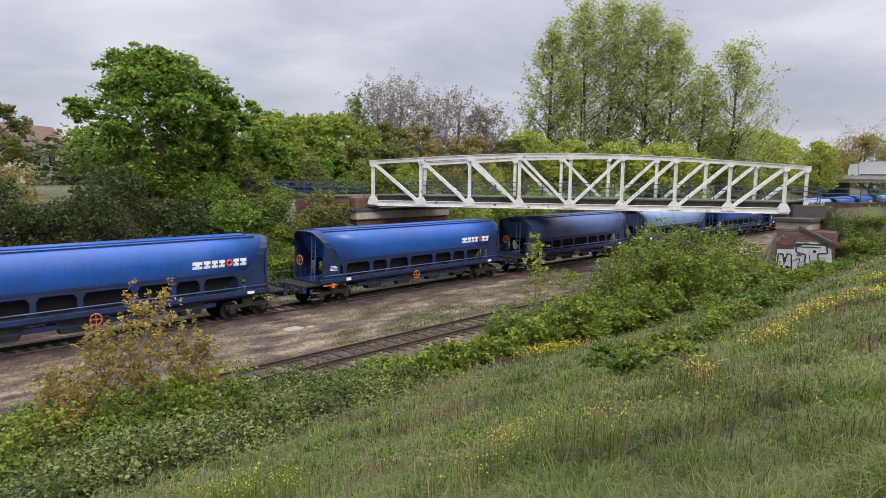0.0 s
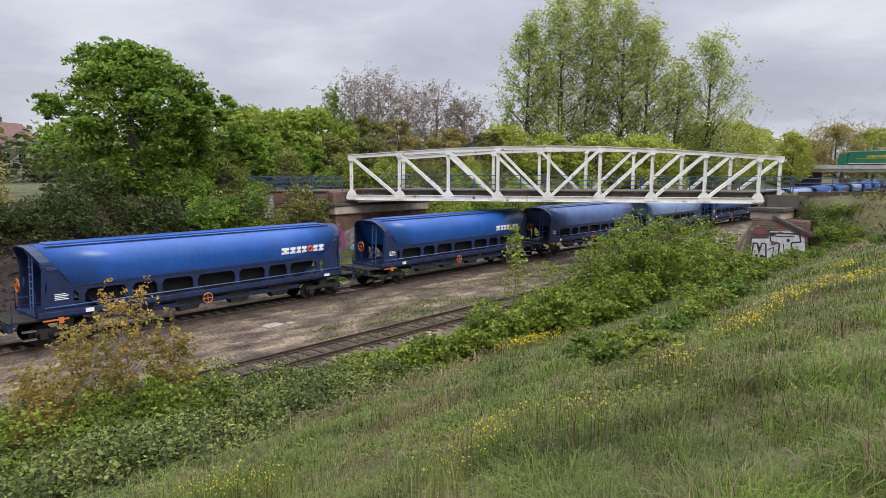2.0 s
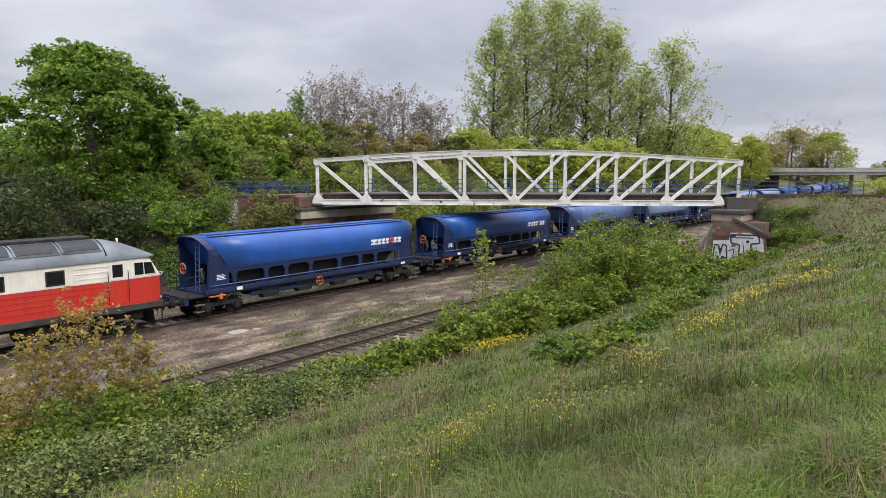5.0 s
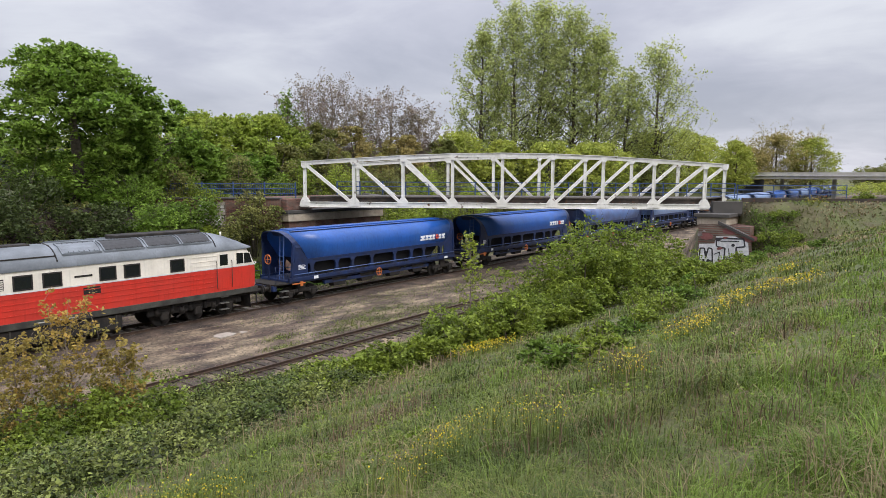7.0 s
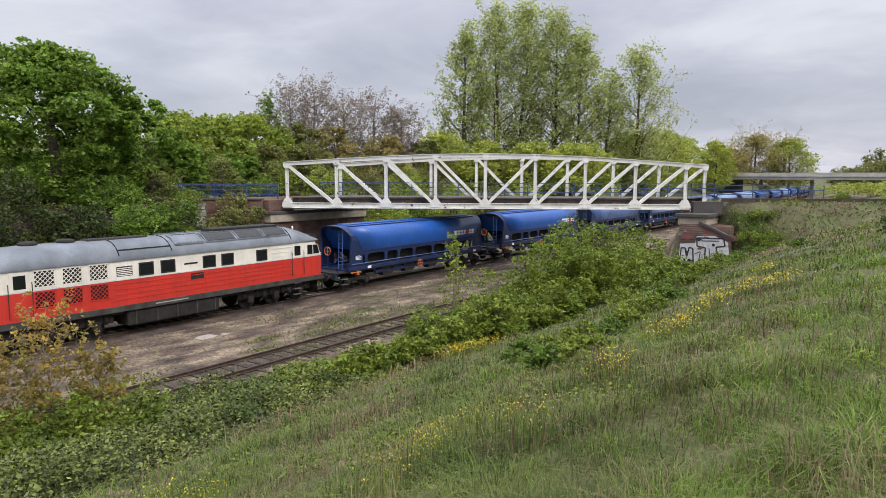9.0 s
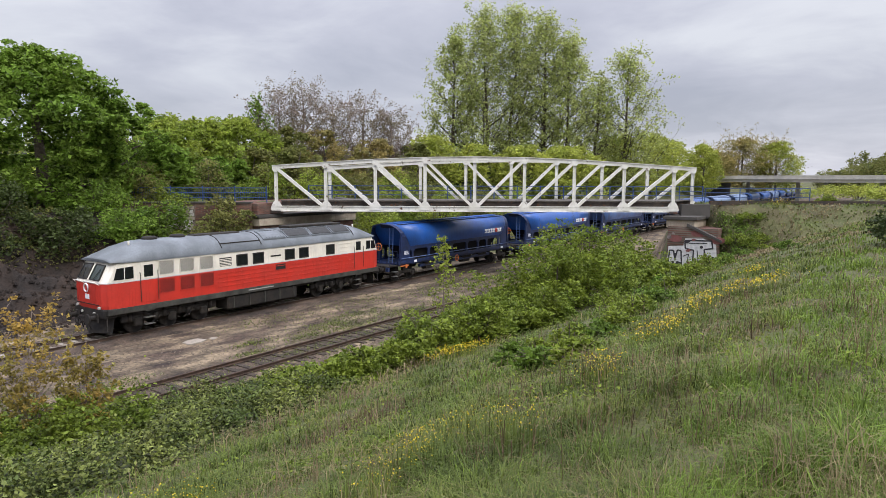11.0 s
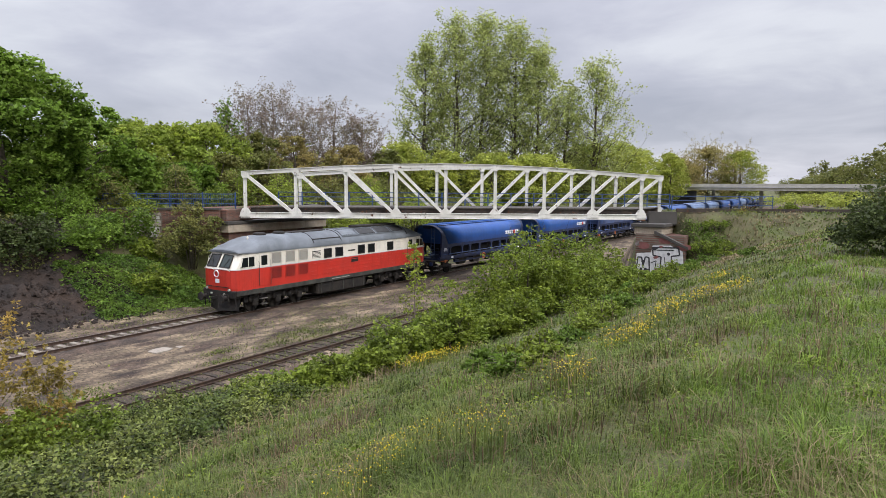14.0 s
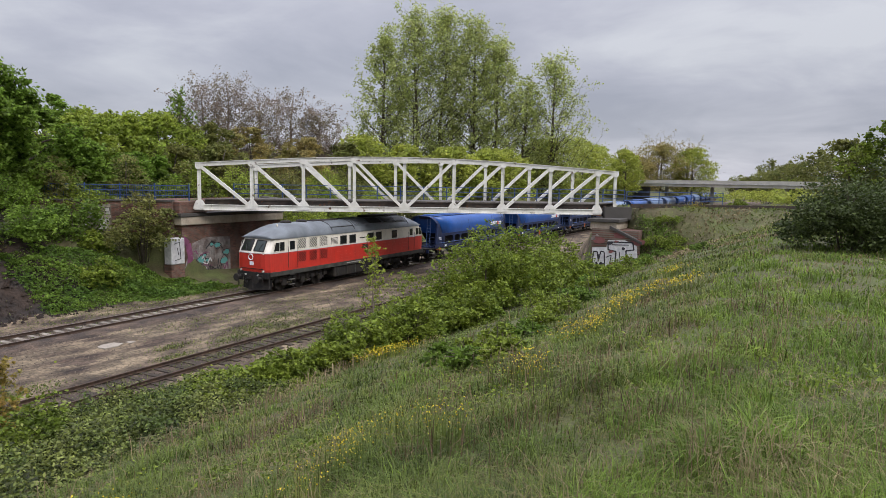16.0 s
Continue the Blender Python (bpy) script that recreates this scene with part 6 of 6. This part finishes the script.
def slope_points(n, rng, r0=2.0, r1=75.0, power=1.0):
    a = np.radians(rng.uniform(-14, 86, n))
    r = r0 * (r1 / r0) ** (rng.uniform(0, 1, n) ** power)
    x, y = r * np.cos(a), r * np.sin(a)
    edge = np.interp(x, [0, 6, 10, 14, 22, 30, 46, 60], [9.0, 11.6, 12.2, 13.6, 13.4, 10.8, 13.0, 16.5])
    k = (y < edge + 0.7 * bump(x, y, 0.8, 1.0)) & (y > -26)
    return x[k], y[k], r[k]


def tufts(n, per, rng, r0=2.2, r1=75.0):
    """Blades in tufts that lean out from their middles; short and thin on poor patches, long on rich ones."""
    x, y, r = slope_points(n, rng, r0, r1)
    rich = np.clip(0.5 + 0.62 * bump(x, y, 0.85, 5.0) + 0.35 * bump(x, y, 0.32, 1.0) + 0.12 * rng.normal(size=len(x)), 0.04, 1.15)
    w = 0.05 + 0.09 * rich + 0.0065 * r
    k = np.repeat(np.arange(len(x)), per)
    dx, dy = rng.normal(size=len(k)) * w[k], rng.normal(size=len(k)) * w[k]
    length = (0.05 + 0.34 * rich[k] ** 1.4) * rng.uniform(0.45, 1.1, len(k))
    return x[k] + dx, y[k] + dy, r[k], length, np.arctan2(dy, dx) + rng.normal(size=len(k)) * 0.7, rich[k], rng.uniform(0, 1, len(x))[k]


rng = np.random.default_rng(77)
gx, gy, gr, gl, ga, rich, pick = tufts(17500, 19, rng)
flat_top = (gy < 1.3 + 0.035 * gx + 0.6 * bump(gx, gy, 1.5, 2.0)) & (gx > 3)
bright = (flat_top & (pick < 0.75)) | (pick > 0.93) | ((bump(gx, gy, 2.6, 6.0) > 0.65) & (pick > 0.3))
deep = ~bright & (rich > 0.62) & (pick < 0.6)
straw = ~deep & (((rich < 0.36) & (pick < 0.42)) | (pick < 0.07))
bright &= ~straw
for name, mat, label, k in (("lush_grass", "lush", "fresher bright green grass on the flat top", bright), ("grass_tufts", "tuft", "taller darker tufts of grass on the slope", deep),
                            ("straw", "dry_grass", "withered straw between the grass tufts", straw), ("grass", "grass", "rough green meadow grass over the slope", ~bright & ~deep & ~straw)):
    V, F = blades(gx[k], gy[k], gl[k] * (1.1 if mat == "dry_grass" else 1.0), np.clip(0.0014 * gr[k], 0.005, 0.05), 1.9 if mat != "dry_grass" else 2.6, rng, ga[k])
    tagged(new(name, big_mesh(name, V, F, [mat])), label, "grass", kind="stuff")
# a few large fresh tussocks close to the eye
for x, y in ((5.3, 0.25), (4.7, 0.5), (5.0, 0.1), (6.6, 0.2)):
    m = 150
    d = rng.normal(size=(m, 2)) * 0.11
    V, F = blades(x + d[:, 0], y + d[:, 1], rng.uniform(0.14, 0.40, m), np.full(m, 0.011), 2.0, rng, np.arctan2(d[:, 1], d[:, 0]))
    tagged(new("tussock", big_mesh("tussock", V, F, ["lush"])), "large fresh green tussock of long bent grass blades", "grass", kind="stuff")
# thinner grass all round, behind the eye and over the rest of the field
ra, rr = rng.uniform(0, 6.283, 30000), 1.0 + 44.0 * rng.uniform(0, 1, 30000) ** 1.4
rx_, ry_ = rr * np.cos(ra), rr * np.sin(ra)
k = (ry_ < 11) & ~((rr > 2.2) & (np.degrees(np.arctan2(ry_, rx_)) > -13) & (np.degrees(np.arctan2(ry_, rx_)) < 85))
rV, rF = blades(rx_[k], ry_[k], rng.uniform(0.10, 0.26, k.sum()), np.clip(0.0016 * rr[k], 0.01, 0.05), 1.5, rng)
tagged(new("field_grass", big_mesh("field_grass", rV, rF, ["grass"])), "short meadow grass over the flat field", "grass", kind="stuff")
sx_, sy_, sr_ = slope_points(26000, rng, 2.2)
keep = bump(sx_, sy_, 1.0, 9.0) + 0.5 * bump(sx_, sy_, 0.4, 3.0) > 0.42
sx_, sy_, sr_ = sx_[keep], sy_[keep], sr_[keep]
# a denser belt of dead stems along the brambles
dx_, dy_ = rng.uniform(8, 20, 500), rng.normal(size=500) * 0.5
dy_ += np.interp(dx_, [6, 10, 14, 20], [11.2, 11.9, 13.0, 13.6])
sx_, sy_ = np.concatenate([sx_, dx_]), np.concatenate([sy_, dy_])
sr_ = np.hypot(sx_, sy_)
sV, sF = blades(sx_, sy_, rng.uniform(0.25, 0.65, len(sx_)), np.clip(0.0011 * sr_, 0.004, 0.03), 1.6, rng)
tagged(new("dry_stalks", big_mesh("dry_stalks", sV, sF, ["dry_grass"])), "dry straw-coloured stalks standing in the grass", "dry grass", kind="stuff")
for x, y in ((11.0, 4.7), (8.6, 3.3), (9.2, 3.7), (8.9, 2.4), (11.5, 2.0), (9.4, 0.7), (5.5, 2.3), (18.4, 3.4), (4.8, 2.8), (6.1, 1.3), (7.7, 0.9), (9.0, 7.7), (8.9, 8.4), (9.9, 7.9), (11.0, 7.3), (13.5, 0.7), (7.5, 7.7), (6.9, 2.2), (8.2, 4.4)):
    m, w = 55, 0.10 + 0.022 * math.hypot(x, y)
    d = rng.normal(size=(m, 2)) * w
    V, F = blades(x + d[:, 0], y + d[:, 1], rng.uniform(0.2, 0.55, m), np.full(m, 0.004 + 0.0007 * math.hypot(x, y)), 1.5, rng)
    tagged(new("dead_stems", big_mesh("dead_stems", V, F, ["dead_stem"])), "patch of dead brown weed stems in the grass", "weeds", kind="stuff")
wx, wy, wr = slope_points(70000, rng, 6.5)
keep = bump(wx, wy, 0.7, 3.0) > 0.40
wx, wy = wx[keep], wy[keep]
tagged(foliage("broad_weeds", np.stack([wx, wy, ground(wx, wy) + rng.uniform(0.05, 0.25, len(wx))], 1), 0.06, "hawthorn", rng), "broad-leaved weeds in the grass", "weeds", kind="stuff")


bx2, by2 = rng.uniform(40, 72, 34000), rng.uniform(-14, 13, 34000)
keep = rng.uniform(0, 1, len(bx2)) < 0.5 + 0.5 * bump(bx2, by2, 1.6, 2.0)
bx2, by2 = bx2[keep], by2[keep]
dry = bump(bx2, by2, 2.4, 7.0) + np.clip((by2 - 2) / 8.0, -0.5, 0.6) > 0.25
for name, mat, label, k in (("bank_straw", "dry_grass", "straw-coloured grass on the bank below the path", dry), ("bank_grass", "grass", "thin green grass on the bank below the path", ~dry)):
    V, F = blades(bx2[k], by2[k], rng.uniform(0.08, 0.26, k.sum()), np.full(k.sum(), 0.10), 2.4, rng)
    tagged(new(name, big_mesh(name, V, F, [mat])), label, "grass", kind="stuff")


def flower_patches():
    rng = np.random.default_rng(9)
    spots = [(18.9, 13.9, 0.8), (18.5, 12.9, 1.0), (18.6, 12.2, 1.0), (18.3, 11.4, 0.9), (19.4, 13.2, 0.8), (12.3, 3.85, 0.6), (13.0, 3.8, 0.7), (14.2, 4.0, 0.5), (15.2, 4.1, 0.8), (17.8, 4.3, 0.7), (19.0, 4.4, 0.7), (20.3, 3.7, 0.9), (20.9, 3.4, 1.0), (19.8, 3.0, 0.7),
             (8.5, 3.4, 0.45), (8.0, 3.1, 0.4), (4.6, 3.6, 0.35), (4.8, 3.6, 0.35), (5.3, 3.8, 0.25), (5.3, 3.4, 0.3), (5.1, 2.7, 0.25), (5.4, 3.1, 0.2), (3.9, 3.4, 0.3), (3.6, 6.6, 0.5), (3.7, 6.2, 0.5), (3.8, 5.7, 0.35), (27.0, 4.6, 0.9), (56.0, 8.0, 1.2)]
    P = []
    for x, y, w in spots:
        m = int((140 if x > 12 else 260) * w)
        px, py = x + rng.normal(size=m) * 0.40 * w, y + rng.normal(size=m) * 0.42 * w
        P.append(np.stack([px, py, ground(px, py) + rng.uniform(0.22, 0.5, m)], 1))
    P = np.concatenate(P)
    V, F = leaves(P, np.clip(0.0026 * np.hypot(P[:, 0], P[:, 1]), 0.017, 0.05), rng, 0, 0.9)
    V2, F2 = blades(P[:, 0], P[:, 1], P[:, 2] - ground(P[:, 0], P[:, 1]), np.full(len(P), 0.008), 0.2, rng)
    tagged(new("yellow_flowers", big_mesh("yellow_flowers", np.concatenate([V, V2]), np.concatenate([F, F2 + len(V)]), ["flower", "grass"], np.concatenate([np.zeros(len(F), int), np.ones(len(F2), int)]))),
           "clusters of small yellow wild flowers", "flowers", kind="stuff")


flower_patches()


def yard_weeds():
    rng = np.random.default_rng(31)
    X, Y = [], []
    for x, y, w, m in [(12.9, 24.1, 0.7, 260), (19.0, 23.6, 0.5, 160), (24.9, 24.9, 1.0, 420), (27.9, 25.7, 1.2, 420), (25.6, 23.6, 0.9, 320), (20.0, 25.0, 0.6, 200), (22.7, 24.0, 0.8, 260), (29.6, 24.0, 1.2, 420), (14.0, 21.9, 1.2, 260), (20.5, 21.8, 1.6, 460), (26.5, 21.6, 1.8, 700), (33, 23, 2.0, 800), (24.0, 28.2, 1.6, 260), (31.0, 28.4, 1.8, 300), (38, 27, 2.5, 700), (44, 26, 2.5, 600), (10.0, 25.0, 0.8, 120),
                       (22, 34.2, 3.0, 700), (27, 34.3, 3.0, 900), (32, 34.4, 3.0, 900), (36, 35.0, 2.0, 500), (48, 22, 4, 900), (40, 22, 3, 900)]:
        m = int(m * 1.5)
        X.append(x + rng.normal(size=m) * w * 1.1); Y.append(y + rng.normal(size=m) * w * 0.45)
    x, y = np.concatenate(X), np.concatenate(Y)
    V, F = blades(x, y, rng.uniform(0.05, 0.17, len(x)), np.full(len(x), 0.022), 1.8, rng)
    V2, F2 = leaves(np.stack([x, y, ground(x, y) + rng.uniform(0.01, 0.09, len(x))], 1), 0.07, rng)
    tagged(new("yard_weeds", big_mesh("yard_weeds", np.concatenate([V, V2]), np.concatenate([F, F2 + len(V)]), ["grass", "bramble"], np.concatenate([np.zeros(len(F), int), np.ones(len(F2), int)]))),
           "sparse weeds growing between the tracks", "weeds", kind="stuff")


yard_weeds()

# ---------- the far road bridge, its traffic and a house ----------
RA, RB = Vector((186.0, 38.0, 7.5)), Vector((172.0, 1.0, 7.5))


def road_bridge():
    t = thing("road_bridge", "plain grey concrete road bridge on slim piers", "bridge")
    d = (RB - RA).normalized()
    a, b = RA - d * 40, RB + d * 45
    part("deck", Geo().beam(a, b, 9.0, 0.8), "pale_concrete", t)
    for s in (-1, 1):
        o = Vector((-d.y, d.x, 0)) * 4.6 * s
        part("parapet", Geo().beam(a + o + Vector((0, 0, 0.85)), b + o + Vector((0, 0, 0.85)), 0.25, 0.75), "pale_concrete", t)
        g = Geo().beam(a + o + Vector((0, 0, 0.38)), b + o + Vector((0, 0, 0.38)), 0.5, 0.12)
        part("edge_band", g, "paint_white", t)
    for f in (0.12, 0.442, 0.604, 0.90):
        p = RA.lerp(RB, f)
        for s in (0,):
            q = p + Vector((-d.y, d.x, 0)) * 2.6 * s
            part("pier", Geo().tube([(q.x, q.y, -0.4), (q.x, q.y, 7.1)], 0.45, 12), "grey_concrete", t)
    for p in (RA - d * 6, RB + d * 8):
        part("bank_seat", Geo().beam(p - d * 3 + Vector((0, 0, -3.6)), p + d * 3 + Vector((0, 0, -3.6)), 9.0, 6.0), "dark_concrete", t)
    return t, d


road, ROAD_D = road_bridge()


def lorry(box_mat, label, band=True, cab_mat="sign_blank"):
    """Local +x is forwards."""
    t = thing("lorry", label, "lorry")
    part("trailer", Geo().box(-6.8, 6.4, -1.27, 1.27, 1.15, 3.95, chamfer=0.06), box_mat, t)
    part("trailer_edge", Geo().box(-6.85, 6.45, -1.3, 1.3, 1.05, 1.2).box(-6.85, 6.45, -1.3, 1.3, 3.86, 3.98), "sign_blank", t)
    if band:
        for s in (-1, 1):
            g = Geo()
            for k in range(9):
                g.box(-2.6 + k * 0.55, -2.6 + k * 0.55 + 0.4, *sorted((s * 1.27, s * 1.285)), 2.45, 2.95)
            g.box(-4.6, 4.6, *sorted((s * 1.27, s * 1.28)), 2.2, 2.3)
            part("brand_mark", g, "flower", t, "yellow brand mark bars")
    part("cab", Geo().loft([[(6.6, -1.22, 0.6), (8.9, -1.22, 0.6), (8.9, 1.22, 0.6), (6.6, 1.22, 0.6)], [(6.6, -1.22, 2.0), (8.95, -1.22, 2.0), (8.95, 1.22, 2.0), (6.6, 1.22, 2.0)], [(6.6, -1.2, 3.5), (8.5, -1.2, 3.4), (8.5, 1.2, 3.4), (6.6, 1.2, 3.5)]], False, True), cab_mat, t)
    part("windscreen", Geo().loft([[(8.93, -1.05, 2.05), (8.93, 1.05, 2.05), (8.62, 1.05, 3.1), (8.62, -1.05, 3.1)], [(8.98, -1.05, 2.05), (8.98, 1.05, 2.05), (8.67, 1.05, 3.1), (8.67, -1.05, 3.1)]], False, True), "glass_dark", t)
    for x in (-5.2, -3.9, -2.6, 5.0, 7.8):
        for s in (-1, 1):
            part("wheel", Geo().tube([(x, s * 0.95, 0.5), (x, s * 1.25, 0.5)], 0.5, 16), "black", t)
    part("chassis", Geo().box(-6.6, 8.4, -0.45, 0.45, 0.7, 1.1), "black", t)
    return t


green_lorry = lorry("sign_green", "green box lorry crossing the far road bridge", True, "sign_green")
white_lorry = lorry("sign_blank", "white box lorry crossing the far road bridge", False)


def house():
    t = thing("house", "pale house with a reddish tiled roof among the trees", "house", pose(30.0, 112.0, 5.5, 0, 0, 35))
    part("wall", Geo().box(-5, 5, -4, 4, 0, 5.0), "house_wall", t)
    g = Geo().loft([[(-5.4, -4.5, 4.8), (-5.4, 0, 8.6), (-5.4, 4.5, 4.8)], [(5.4, -4.5, 4.8), (5.4, 0, 8.6), (5.4, 4.5, 4.8)]], False, True)
    roof = part("roof", g, "tile_roof", t)
    part("chimney", Geo().box(1.5, 2.3, 0.6, 1.3, 7.4, 9.4), "brickwork", roof)
    for x in (-3, 0, 3):
        w = part("window", Geo().box(x - 0.6, x + 0.6, -4.05, -3.9, 2.6, 4.0), "glass_dark", t)
        part("frame", Geo().box(x - 0.7, x + 0.7, -4.08, -3.98, 2.48, 2.6).box(x - 0.7, x + 0.7, -4.08, -3.98, 4.0, 4.1), "sign_blank", w)
    return t


house()


# ---------- what moves ----------
def along(s):
    return pose(s, track_y(s), 0, 0, 0, track_turn(s))


def lorry_rows(t_mid, speed=13.0):
    p0 = RA.lerp(RB, 0.5)
    out = []
    for t in (0, 4, 8, 12, 16):
        p = p0 - ROAD_D * (speed * (t - t_mid)) + Vector((-ROAD_D.y, ROAD_D.x, 0)) * -1.8
        out.append((t, pose(p.x, p.y, 7.96, 0, 0, math.degrees(math.atan2(-ROAD_D.y, -ROAD_D.x)))))
    return out


def motions():
    for car, off in TRAIN:
        walk(car, [(t, along(LOCO_S0 + SPEED * t + off)) for t in range(0, 17, 2)])
    for car, off in TRAIN[:6]:
        for w in [c for c in car.children if c.name.startswith("wheelset")]:
            x, _, r = w.matrix_basis.translation
            walk(w, [(k * 0.2, pose(x, 0, r, 0, math.degrees(SPEED * k * 0.2 / r), 0)) for k in range(81)])
    walk(green_lorry, lorry_rows(1.57))
    walk(white_lorry, lorry_rows(-0.76))


motions()
